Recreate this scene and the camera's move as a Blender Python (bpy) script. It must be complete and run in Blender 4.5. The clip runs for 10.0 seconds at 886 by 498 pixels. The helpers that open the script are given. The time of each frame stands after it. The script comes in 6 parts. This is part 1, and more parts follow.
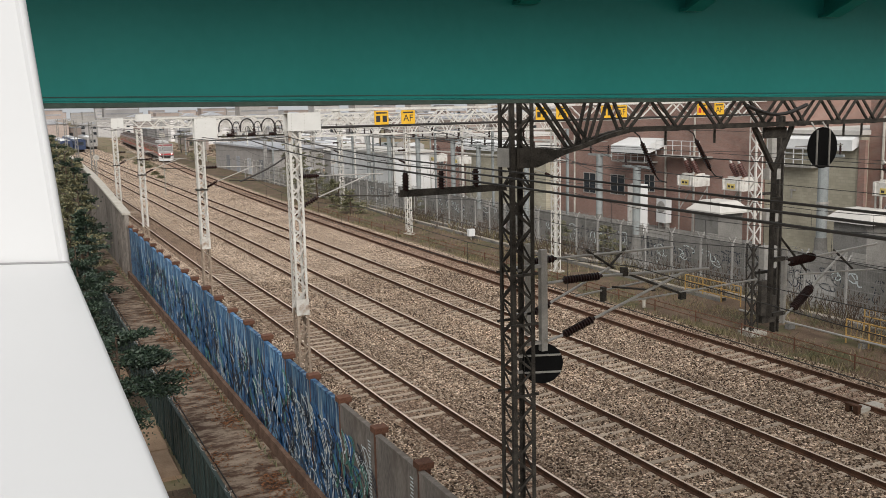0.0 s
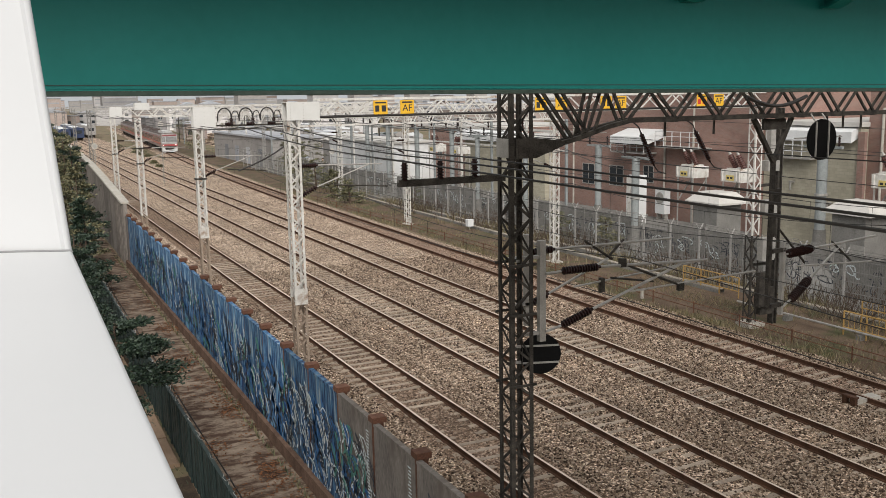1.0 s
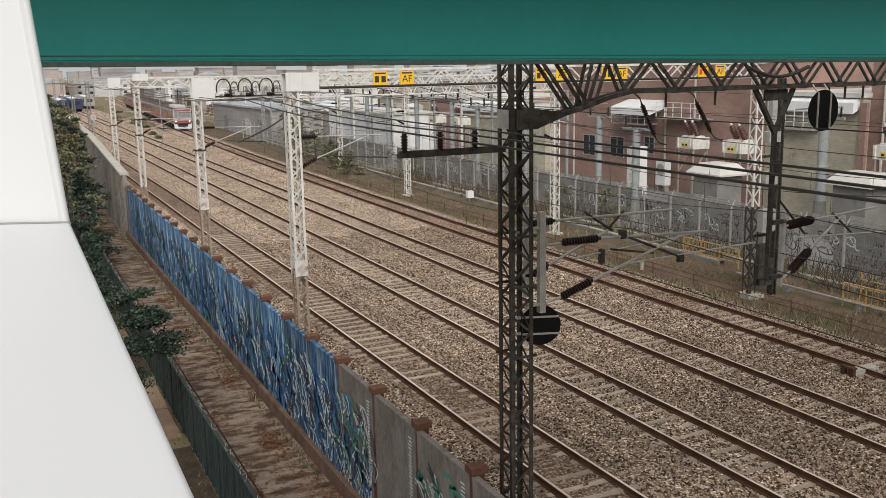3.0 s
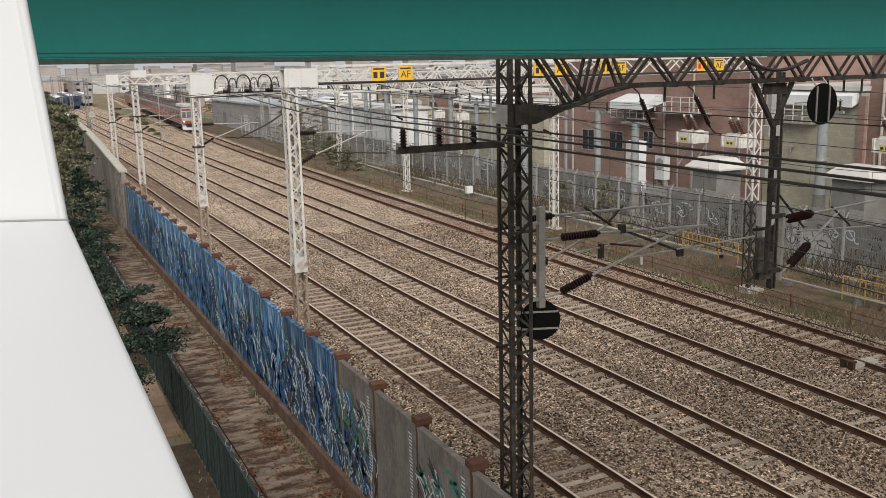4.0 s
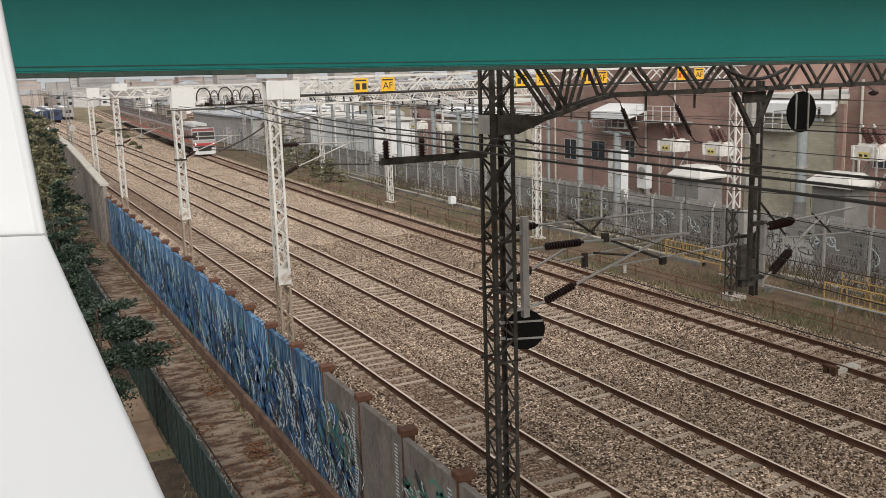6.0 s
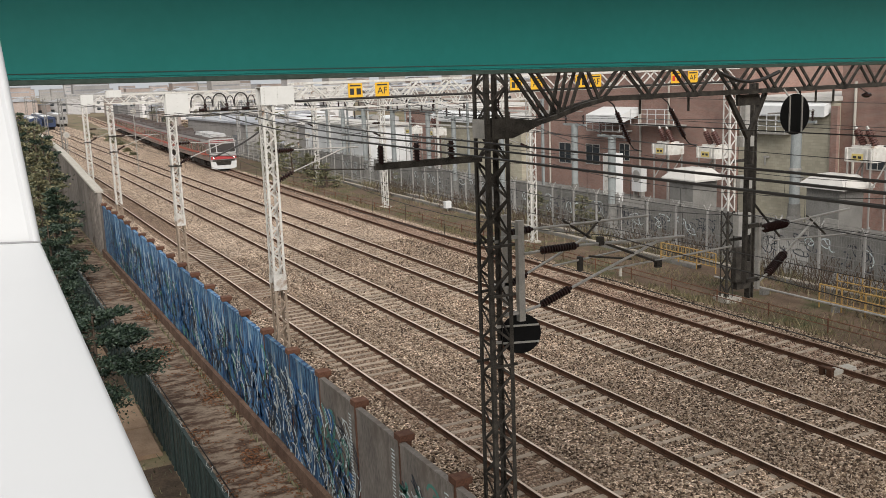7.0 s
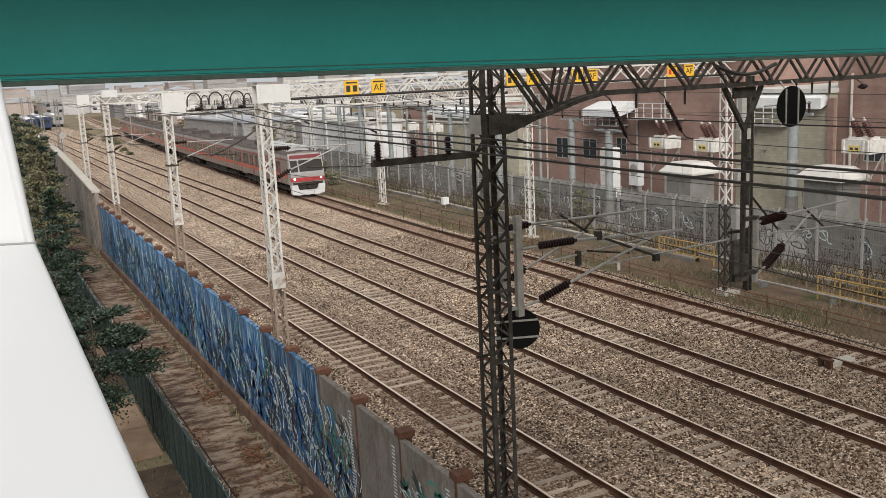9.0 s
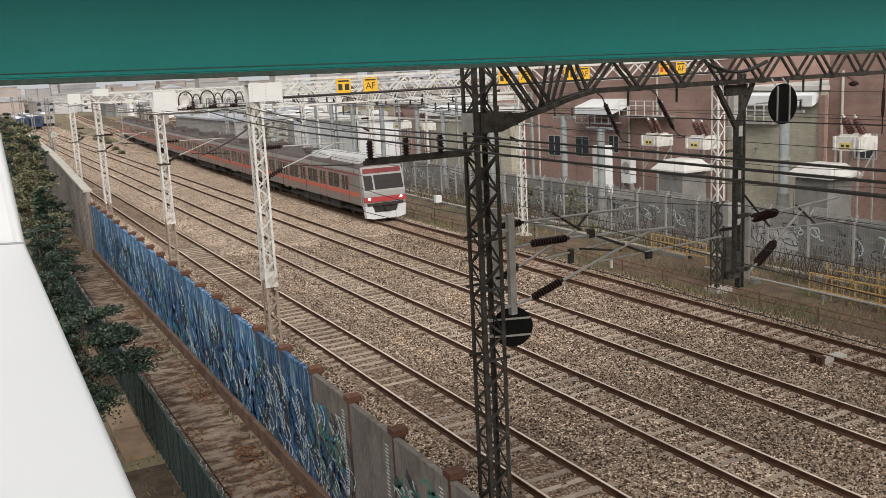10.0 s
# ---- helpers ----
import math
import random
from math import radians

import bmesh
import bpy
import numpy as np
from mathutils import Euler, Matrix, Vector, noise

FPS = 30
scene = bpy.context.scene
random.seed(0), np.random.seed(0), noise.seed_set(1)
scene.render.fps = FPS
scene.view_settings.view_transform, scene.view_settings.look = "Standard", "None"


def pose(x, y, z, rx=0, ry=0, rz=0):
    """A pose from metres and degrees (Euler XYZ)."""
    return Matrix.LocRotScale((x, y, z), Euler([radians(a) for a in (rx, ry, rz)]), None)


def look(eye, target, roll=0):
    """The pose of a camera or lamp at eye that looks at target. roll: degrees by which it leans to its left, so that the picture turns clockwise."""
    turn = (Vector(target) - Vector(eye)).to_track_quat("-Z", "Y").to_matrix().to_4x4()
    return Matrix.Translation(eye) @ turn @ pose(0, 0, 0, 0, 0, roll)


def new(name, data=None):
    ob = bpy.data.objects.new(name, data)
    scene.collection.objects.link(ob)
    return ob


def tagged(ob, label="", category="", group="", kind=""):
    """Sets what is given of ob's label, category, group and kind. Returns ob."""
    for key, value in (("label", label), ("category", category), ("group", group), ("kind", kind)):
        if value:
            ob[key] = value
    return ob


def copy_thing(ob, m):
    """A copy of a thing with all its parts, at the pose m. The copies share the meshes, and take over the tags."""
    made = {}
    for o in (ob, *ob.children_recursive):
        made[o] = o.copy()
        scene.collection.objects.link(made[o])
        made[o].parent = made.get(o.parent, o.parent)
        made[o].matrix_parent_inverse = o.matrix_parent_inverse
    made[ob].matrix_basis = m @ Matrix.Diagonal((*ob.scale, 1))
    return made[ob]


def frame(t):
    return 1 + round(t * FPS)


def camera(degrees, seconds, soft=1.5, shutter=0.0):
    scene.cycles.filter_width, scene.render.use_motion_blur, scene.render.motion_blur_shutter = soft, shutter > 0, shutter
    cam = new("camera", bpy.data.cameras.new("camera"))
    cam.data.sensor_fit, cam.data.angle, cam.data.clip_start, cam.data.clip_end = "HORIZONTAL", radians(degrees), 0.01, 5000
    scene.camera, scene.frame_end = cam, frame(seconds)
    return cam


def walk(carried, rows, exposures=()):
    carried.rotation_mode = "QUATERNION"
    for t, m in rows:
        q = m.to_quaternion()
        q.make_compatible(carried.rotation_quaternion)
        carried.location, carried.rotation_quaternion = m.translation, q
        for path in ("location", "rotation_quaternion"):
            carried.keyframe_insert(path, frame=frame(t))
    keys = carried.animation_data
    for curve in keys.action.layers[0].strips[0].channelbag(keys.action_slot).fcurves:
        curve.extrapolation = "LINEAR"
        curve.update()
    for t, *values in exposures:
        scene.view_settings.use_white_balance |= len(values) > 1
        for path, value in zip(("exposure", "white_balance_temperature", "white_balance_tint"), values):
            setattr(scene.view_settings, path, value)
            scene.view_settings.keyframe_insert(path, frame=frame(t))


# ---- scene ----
# Units: metres. x across the tracks, y along them, z = 0 at the top of the rails.
EYE = 9.55
ROWS = [
    (0.0, 81.293, 1.285, -25.721), (0.5, 81.093, 1.224, -25.765), (1.0, 80.678, 1.024, -25.776),
    (1.5, 80.218, 0.960, -25.680), (2.0, 79.754, 1.020, -25.662), (2.5, 79.261, 0.982, -25.734),
    (4.0, 78.615, 1.310, -25.859), (4.5, 78.764, 1.430, -25.980), (5.0, 78.916, 1.440, -26.309),
    (5.5, 79.099, 1.510, -26.710), (7.0, 79.516, 2.057, -27.309), (7.5, 79.574, 2.314, -27.338),
    (8.0, 79.511, 2.460, -27.395), (8.5, 79.420, 2.585, -27.446), (9.0, 79.271, 2.684, -27.542),
    (9.5, 79.134, 2.765, -27.698), (10.0, 79.137, 2.795, -28.021)]
cam = camera(51.63, 10.0, soft=0.5)
DRIFT = {0.0: 0.0, 0.5: -0.001, 1.0: -0.004, 1.5: -0.004, 2.0: -0.004, 2.5: -0.003, 4.0: -0.001, 4.5: -0.0005, 5.0: 0.0, 5.5: 0.0005,
         7.0: 0.002, 7.5: 0.0025, 8.0: 0.003, 8.5: 0.0035, 9.0: 0.0045, 9.5: 0.0055, 10.0: 0.0065}
walk(cam, [(t, pose(DRIFT[t], 0, EYE, a, b, c)) for t, a, b, c in ROWS], exposures=[(0.0, 0.36), (4.5, 0.37), (7.5, 0.46), (10.0, 0.46)])

# ---- light: an overcast afternoon ----
world = bpy.data.worlds.new("overcast_sky")
scene.world = world
world.use_nodes = True
wn = world.node_tree.nodes
sky = wn.new("ShaderNodeTexSky")
sky.sky_type = 'NISHITA'
sky.sun_disc = False
sky.sun_elevation = radians(40)
sky.sun_rotation = radians(203)
sky.dust_density = 4.0
pale = wn.new("ShaderNodeHueSaturation")
pale.inputs["Saturation"].default_value = 0.22
world.node_tree.links.new(sky.outputs[0], pale.inputs["Color"])
cloud = wn.new("ShaderNodeMixRGB")
cloud.inputs[0].default_value = 0.7
cloud.inputs[2].default_value = (6.6, 6.8, 7.0, 1)
world.node_tree.links.new(pale.outputs[0], cloud.inputs[1])
world.node_tree.links.new(cloud.outputs[0], wn["Background"].inputs[0])
wn["Background"].inputs[1].default_value = 0.082
sun_data = bpy.data.lights.new("sun", 'SUN')
sun_data.energy = 2.9
sun_data.angle = radians(50)
sun_data.color = (1.0, 0.966, 0.915)
sun = new("sun", sun_data)
sun.matrix_world = look((-33, -84, 76), (0, 0, 0))


# ---- materials ----
def material(name, a, b, rough=0.8, metal=0.0, scale=4.0, fine=40.0, bump=0.3, contrast=0.5, stretch=(1, 1, 1), vary=0.0,
             stain=None, stain_at=0.62, stain_scale=0.7, gloss=0.22):
    """Two colours mixed by coarse and fine noise, with relief; stain lays a third colour in patches; vary shifts each piece."""
    m = bpy.data.materials.new(name)
    m.use_nodes = True
    n, l = m.node_tree.nodes, m.node_tree.links
    p = n["Principled BSDF"]
    p.inputs["Roughness"].default_value = rough
    p.inputs["Metallic"].default_value = metal
    p.inputs["Specular IOR Level"].default_value = gloss
    co = n.new("ShaderNodeTexCoord")
    mp = n.new("ShaderNodeMapping")
    mp.inputs["Scale"].default_value = stretch
    l.new(co.outputs["Object"], mp.inputs["Vector"])
    n1, n2 = n.new("ShaderNodeTexNoise"), n.new("ShaderNodeTexNoise")
    for q, s in ((n1, scale), (n2, fine)):
        q.inputs["Scale"].default_value = s
        q.inputs["Detail"].default_value = 5
        l.new(mp.outputs[0], q.inputs["Vector"])
    mix = n.new("ShaderNodeMath")
    mix.operation = 'MULTIPLY_ADD'
    l.new(n1.outputs["Fac"], mix.inputs[0])
    mix.inputs[1].default_value = 0.55
    half = n.new("ShaderNodeMath")
    half.operation = 'MULTIPLY'
    half.inputs[1].default_value = 0.45
    l.new(n2.outputs["Fac"], half.inputs[0])
    l.new(half.outputs[0], mix.inputs[2])
    ramp = n.new("ShaderNodeValToRGB")
    w = 0.25 * (1.05 - contrast)
    ramp.color_ramp.elements[0].position, ramp.color_ramp.elements[1].position = 0.5 - w, 0.5 + w
    ramp.color_ramp.elements[0].color, ramp.color_ramp.elements[1].color = (*a, 1), (*b, 1)
    l.new(mix.outputs[0], ramp.inputs[0])
    colour = ramp.outputs[0]
    if stain:
        n3 = n.new("ShaderNodeTexNoise")
        n3.inputs["Scale"].default_value = stain_scale
        n3.inputs["Detail"].default_value = 8
        n3.inputs["Roughness"].default_value = 0.7
        l.new(mp.outputs[0], n3.inputs["Vector"])
        r3 = n.new("ShaderNodeValToRGB")
        r3.color_ramp.elements[0].position, r3.color_ramp.elements[1].position = stain_at - 0.07, stain_at + 0.07
        l.new(n3.outputs["Fac"], r3.inputs[0])
        mx = n.new("ShaderNodeMixRGB")
        l.new(r3.outputs[0], mx.inputs[0])
        l.new(colour, mx.inputs[1])
        mx.inputs[2].default_value = (*stain, 1)
        colour = mx.outputs[0]
    if vary:
        oi = n.new("ShaderNodeObjectInfo")
        mr = n.new("ShaderNodeMapRange")
        mr.inputs[3].default_value, mr.inputs[4].default_value = 1 - vary, 1 + vary
        l.new(oi.outputs["Random"], mr.inputs[0])
        hs = n.new("ShaderNodeHueSaturation")
        l.new(mr.outputs[0], hs.inputs["Value"])
        l.new(colour, hs.inputs["Color"])
        colour = hs.outputs[0]
    l.new(colour, p.inputs["Base Color"])
    if bump:
        bp = n.new("ShaderNodeBump")
        bp.inputs["Strength"].default_value = bump
        bp.inputs["Distance"].default_value = 0.02
        l.new(n2.outputs["Fac"], bp.inputs["Height"])
        l.new(bp.outputs[0], p.inputs["Normal"])
    return m


def stones_material(name, colours, scale, bump=1.0, island=False):
    """Crushed stone: cells of different greys and browns, shade between them painted as dark gaps."""
    m = bpy.data.materials.new(name)
    m.use_nodes = True
    n, l = m.node_tree.nodes, m.node_tree.links
    p = n["Principled BSDF"]
    p.inputs["Roughness"].default_value = 0.9
    p.inputs["Specular IOR Level"].default_value = 0.12
    co = n.new("ShaderNodeTexCoord")
    ramp = n.new("ShaderNodeValToRGB")
    ramp.color_ramp.interpolation = 'CONSTANT'
    while len(ramp.color_ramp.elements) < len(colours):
        ramp.color_ramp.elements.new(0.5)
    for i, c in enumerate(colours):
        ramp.color_ramp.elements[i].position = i / len(colours)
        ramp.color_ramp.elements[i].color = (*c, 1)
    big = n.new("ShaderNodeTexNoise")
    big.inputs["Scale"].default_value = 0.35
    big.inputs["Detail"].default_value = 6
    l.new(co.outputs["Object"], big.inputs["Vector"])
    br = n.new("ShaderNodeMapRange")
    br.inputs[1].default_value, br.inputs[2].default_value = 0.3, 0.7
    br.inputs[3].default_value, br.inputs[4].default_value = (0.64, 1.04) if island else (1.42, 2.1)
    l.new(big.outputs["Fac"], br.inputs[0])
    hs = n.new("ShaderNodeHueSaturation")
    l.new(br.outputs[0], hs.inputs["Value"])
    if island:
        ge = n.new("ShaderNodeNewGeometry")
        l.new(ge.outputs["Random Per Island"], ramp.inputs[0])
        l.new(ramp.outputs[0], hs.inputs["Color"])
        l.new(hs.outputs[0], p.inputs["Base Color"])
        return m
    vo, ve = n.new("ShaderNodeTexVoronoi"), n.new("ShaderNodeTexVoronoi")
    ve.feature = 'DISTANCE_TO_EDGE'
    for q in (vo, ve):
        q.inputs["Scale"].default_value = scale
        l.new(co.outputs["Object"], q.inputs["Vector"])
    sep = n.new("ShaderNodeSeparateColor")
    l.new(vo.outputs["Color"], sep.inputs[0])
    l.new(sep.outputs[0], ramp.inputs[0])
    # Shade between the stones, painted by darkening the colour at cell edges
    gap_shade = n.new("ShaderNodeMapRange")
    gap_shade.inputs[1].default_value, gap_shade.inputs[2].default_value = 0.0, 0.12
    gap_shade.inputs[3].default_value, gap_shade.inputs[4].default_value = 0.2, 1.0
    l.new(ve.outputs["Distance"], gap_shade.inputs[0])
    mul = n.new("ShaderNodeMixRGB")
    mul.blend_type = 'MULTIPLY'
    mul.inputs[0].default_value = 1
    l.new(ramp.outputs[0], mul.inputs[1])
    l.new(gap_shade.outputs[0], mul.inputs[2])
    l.new(mul.outputs[0], hs.inputs["Color"])
    l.new(hs.outputs[0], p.inputs["Base Color"])
    bp = n.new("ShaderNodeBump")
    bp.inputs["Strength"].default_value = bump
    bp.inputs["Distance"].default_value = 0.03
    l.new(ve.outputs["Distance"], bp.inputs["Height"])
    l.new(bp.outputs[0], p.inputs["Normal"])
    return m


def plain(name, colour, rough=0.5, metal=0.0, glow=0.0):
    m = bpy.data.materials.new(name)
    m.use_nodes = True
    p = m.node_tree.nodes["Principled BSDF"]
    p.inputs["Base Color"].default_value = (*colour, 1)
    p.inputs["Roughness"].default_value = rough
    p.inputs["Metallic"].default_value = metal
    if glow:
        p.inputs["Emission Color"].default_value = (*colour, 1)
        p.inputs["Emission Strength"].default_value = glow
    return m


M_SPRAY_WHITE = plain("white_spray", (0.5, 0.55, 0.55), 0.8)
M_SPRAY_BLACK = plain("black_spray", (0.03, 0.035, 0.045), 0.8)
M_SPRAY_TEAL = plain("teal_spray", (0.06, 0.2, 0.16), 0.8)
M_SPRAY_BLUE = plain("blue_spray", (0.025, 0.11, 0.27), 0.8)
M_LEAF_DRY = material("dry_leaves", (0.09, 0.036, 0.016), (0.22, 0.1, 0.048), 0.9, scale=3, fine=30, bump=0)
STONE = [(0.078, 0.052, 0.036), (0.3, 0.222, 0.16), (0.165, 0.115, 0.08), (0.45, 0.36, 0.28), (0.22, 0.157, 0.113), (0.37, 0.29, 0.222), (0.048, 0.032, 0.023)]
M_BALLAST = stones_material("ballast_stone", STONE, 15.0)
M_REDBED = stones_material("rust_stained_ballast", [(0.07, 0.042, 0.03), (0.21, 0.14, 0.1), (0.125, 0.08, 0.056), (0.31, 0.23, 0.175), (0.16, 0.105, 0.077)], 17.0)
M_PEBBLE = stones_material("loose_ballast_stone", STONE, 17.0, island=True)
M_BROWNBED = stones_material("brown_ballast", [(0.06, 0.038, 0.026), (0.17, 0.115, 0.08), (0.1, 0.066, 0.045), (0.24, 0.175, 0.13), (0.13, 0.09, 0.064)], 17.0)
M_SOIL = material("dry_soil", (0.14, 0.1, 0.065), (0.24, 0.185, 0.125), 0.95, scale=0.5, fine=8, bump=0.6, stain=(0.1, 0.11, 0.05), stain_scale=0.25, stain_at=0.55)
M_VERGE = material("grassy_verge", (0.075, 0.05, 0.034), (0.145, 0.1, 0.068), 0.95, scale=0.8, fine=14, bump=0.7, stain=(0.065, 0.07, 0.03), stain_scale=0.5, stain_at=0.56)
M_DARKSOIL = material("dark_brown_soil", (0.03, 0.022, 0.015), (0.075, 0.052, 0.035), 0.95, scale=1.5, fine=14, bump=0.6)
M_PATH = material("stained_concrete_path", (0.15, 0.112, 0.082), (0.27, 0.21, 0.16), 0.9, scale=1.4, fine=16, bump=0.3, stain=(0.06, 0.034, 0.022), stain_scale=1.25, stain_at=0.5, stretch=(0.9, 1.9, 1))
M_KERB = material("rusty_concrete_kerb", (0.07, 0.04, 0.028), (0.16, 0.1, 0.07), 0.9, scale=2, fine=18, bump=0.3)
M_GREEN = material("green_girder_paint", (0.011, 0.168, 0.146), (0.017, 0.2, 0.178), 0.4, scale=0.8, fine=9, bump=0.02, contrast=0.1)
M_FLANGE = material("dark_flange_paint", (0.03, 0.05, 0.04), (0.06, 0.085, 0.07), 0.7, scale=2, fine=20, bump=0.1)
# set dark so the unseen deck throws little light onto the girder
M_DECK = material("deck_concrete", (0.08, 0.08, 0.075), (0.13, 0.13, 0.12), 0.9)
M_WHITE = material("white_coated_panel", (0.515, 0.515, 0.517), (0.54, 0.54, 0.542), 0.5, scale=0.7, fine=6, bump=0.0, contrast=0.1)
M_SEAM = plain("panel_seam", (0.2, 0.2, 0.2), 0.8)
M_RUST = material("rail_rust", (0.036, 0.017, 0.0095), (0.1, 0.048, 0.027), 0.85, scale=3, fine=30, bump=0.2)
M_SHINE = material("polished_rail_head", (0.5, 0.395, 0.305), (0.68, 0.575, 0.475), 0.35, metal=0.3, scale=0.5, fine=8, bump=0.0)
M_OLDHEAD = material("dull_rail_head", (0.2, 0.13, 0.09), (0.3, 0.2, 0.15), 0.55, metal=0.4, scale=0.5, fine=8, bump=0.0)
M_SLEEPER = material("concrete_sleeper", (0.21, 0.162, 0.12), (0.41, 0.34, 0.27), 0.9, scale=3, fine=30, bump=0.3, vary=0.25)
M_POST = material("rusty_steel_post", (0.07, 0.032, 0.02), (0.15, 0.07, 0.043), 0.8, scale=4, fine=30, bump=0.2, vary=0.2)
M_PANEL = material("grey_concrete_panel", (0.105, 0.092, 0.082), (0.22, 0.195, 0.172), 0.9, scale=1.5, fine=16, bump=0.2, stretch=(1, 1, 0.35), vary=0.15, stain=(0.12, 0.1, 0.085), stain_scale=1.2, stain_at=0.6)
M_BLUE = material("blue_painted_panel", (0.01, 0.032, 0.095), (0.085, 0.2, 0.33), 0.8, scale=3.2, fine=11, bump=0.15, stretch=(1, 2.2, 0.2), vary=0.3, contrast=0.78, stain=(0.36, 0.4, 0.38), stain_scale=3.0, stain_at=0.6)
M_COPE = material("pale_coping", (0.32, 0.295, 0.255), (0.46, 0.43, 0.38), 0.85, scale=2, fine=20)
M_SHEET = material("dark_green_sheet", (0.014, 0.024, 0.022), (0.032, 0.045, 0.042), 0.55, scale=1.2, fine=14, bump=0.05, stretch=(1, 1, 0.3))
M_DARK = material("weathered_dark_steel", (0.014, 0.0125, 0.011), (0.066, 0.058, 0.049), 0.75, metal=0.0, gloss=0.15, scale=5, fine=40, bump=0.15)
M_PALE = material("white_mast_paint", (0.43, 0.41, 0.375), (0.6, 0.58, 0.545), 0.7, scale=3, fine=25, bump=0.1, stain=(0.24, 0.16, 0.11), stain_scale=1.8, stain_at=0.62)
M_ENDPLATE = material("white_plate_paint", (0.5, 0.49, 0.465), (0.58, 0.57, 0.545), 0.6, scale=2, fine=20, bump=0.05, contrast=0.2)
M_BROWN = material("brown_mast_foot", (0.2, 0.15, 0.11), (0.34, 0.27, 0.21), 0.8, scale=4, fine=30, bump=0.15)
M_GALV = material("galvanised_tube", (0.28, 0.27, 0.25), (0.4, 0.38, 0.35), 0.55, metal=0.4, scale=5, fine=40, bump=0.05)
M_MESHPALE = material("pale_fence_steel", (0.24, 0.23, 0.215), (0.36, 0.345, 0.325), 0.6, scale=3, fine=20, bump=0)
M_MESH = material("grey_fence_steel", (0.13, 0.125, 0.115), (0.23, 0.22, 0.205), 0.7, scale=3, fine=20, bump=0)
M_INSUL = material("brown_porcelain", (0.014, 0.007, 0.006), (0.03, 0.014, 0.012), 0.25, scale=5, fine=30, bump=0.0)
M_BLACK = material("black_sign_back", (0.003, 0.003, 0.003), (0.006, 0.006, 0.006), 0.7, scale=3, fine=30, bump=0.03, gloss=0.1)
M_WIRE = plain("wire", (0.025, 0.022, 0.02), 0.6, 0.3)
M_YELLOW = material("yellow_enamel", (0.62, 0.34, 0.025), (0.7, 0.41, 0.04), 0.5, scale=3, fine=30, bump=0.0)
M_INK = plain("black_ink", (0.02, 0.02, 0.02), 0.6)
M_RED = plain("red_ink", (0.45, 0.03, 0.02), 0.6)


# ---- mesh helpers ----
class Shape:
    """Collects vertices and faces of one mesh."""

    def __init__(self):
        self.v, self.f = [], []

    def add(self, verts, faces):
        k = len(self.v)
        self.v += [tuple(q) for q in verts]
        self.f += [tuple(i + k for i in q) for q in faces]
        return self

    def box(self, x0, x1, y0, y1, z0, z1):
        return self.add([(x, y, z) for x in (x0, x1) for y in (y0, y1) for z in (z0, z1)],
                        [(0, 1, 3, 2), (4, 6, 7, 5), (0, 4, 5, 1), (2, 3, 7, 6), (0, 2, 6, 4), (1, 5, 7, 3)])

    def bar(self, p, q, w, h=None, up=(0, 0, 1)):
        """A rectangular bar from p to q."""
        p, q, h = Vector(p), Vector(q), h or w
        d = (q - p).normalized()
        s = d.cross(Vector(up))
        if s.length < 1e-3:
            s = d.cross(Vector((0, 1, 0)))
        s.normalize()
        u = s.cross(d) * (h / 2)
        s = s * (w / 2)
        c = [e + a * s + b * u for e in (p, q) for a, b in ((-1, -1), (1, -1), (1, 1), (-1, 1))]
        return self.add(c, [(3, 2, 1, 0), (4, 5, 6, 7), (0, 1, 5, 4), (1, 2, 6, 5), (2, 3, 7, 6), (3, 0, 4, 7)])

    def lathe(self, p, q, profile, n=10):
        """A turned form about the line p to q; profile: (share of the way, radius)."""
        p, q = Vector(p), Vector(q)
        d = (q - p).normalized()
        s = d.orthogonal().normalized()
        u = d.cross(s)
        verts, faces = [], []
        for share, r in profile:
            c = p.lerp(q, share)
            verts += [c + r * (math.cos(2 * math.pi * i / n) * s + math.sin(2 * math.pi * i / n) * u) for i in range(n)]
        for k in range(len(profile) - 1):
            faces += [(k * n + i, k * n + (i + 1) % n, (k + 1) * n + (i + 1) % n, (k + 1) * n + i) for i in range(n)]
        faces += [tuple(range(n - 1, -1, -1)), tuple(range(len(profile) * n - n, len(profile) * n))]
        return self.add(verts, faces)

    def tube(self, p, q, r, n=8):
        return self.lathe(p, q, ((0, r), (1, r)), n)

    def path(self, pts, r, n=5):
        """One tube swept through all the points."""
        pts = [Vector(q) for q in pts]
        verts, faces = [], []
        for i, c in enumerate(pts):
            d = (pts[min(i + 1, len(pts) - 1)] - pts[max(i - 1, 0)]).normalized()
            ref = Vector((0, 0, 1)) if abs(d.z) < 0.9 else Vector((0, 1, 0))
            s = d.cross(ref).normalized()
            u = s.cross(d)
            verts += [c + r * (math.cos(2 * math.pi * k / n) * s + math.sin(2 * math.pi * k / n) * u) for k in range(n)]
        for j in range(len(pts) - 1):
            faces += [(j * n + i, j * n + (i + 1) % n, (j + 1) * n + (i + 1) % n, (j + 1) * n + i) for i in range(n)]
        faces += [tuple(range(n - 1, -1, -1)), tuple(range(len(pts) * n - n, len(pts) * n))]
        return self.add(verts, faces)

    def prism(self, outline, axis, a, b):
        """An outline of (u, w) swept from a to b along x (u, w = y, z) or y (u, w = x, z) or z (u, w = x, y)."""
        n = len(outline)
        put = {'x': lambda u, w, e: (e, u, w), 'y': lambda u, w, e: (u, e, w), 'z': lambda u, w, e: (u, w, e)}[axis]
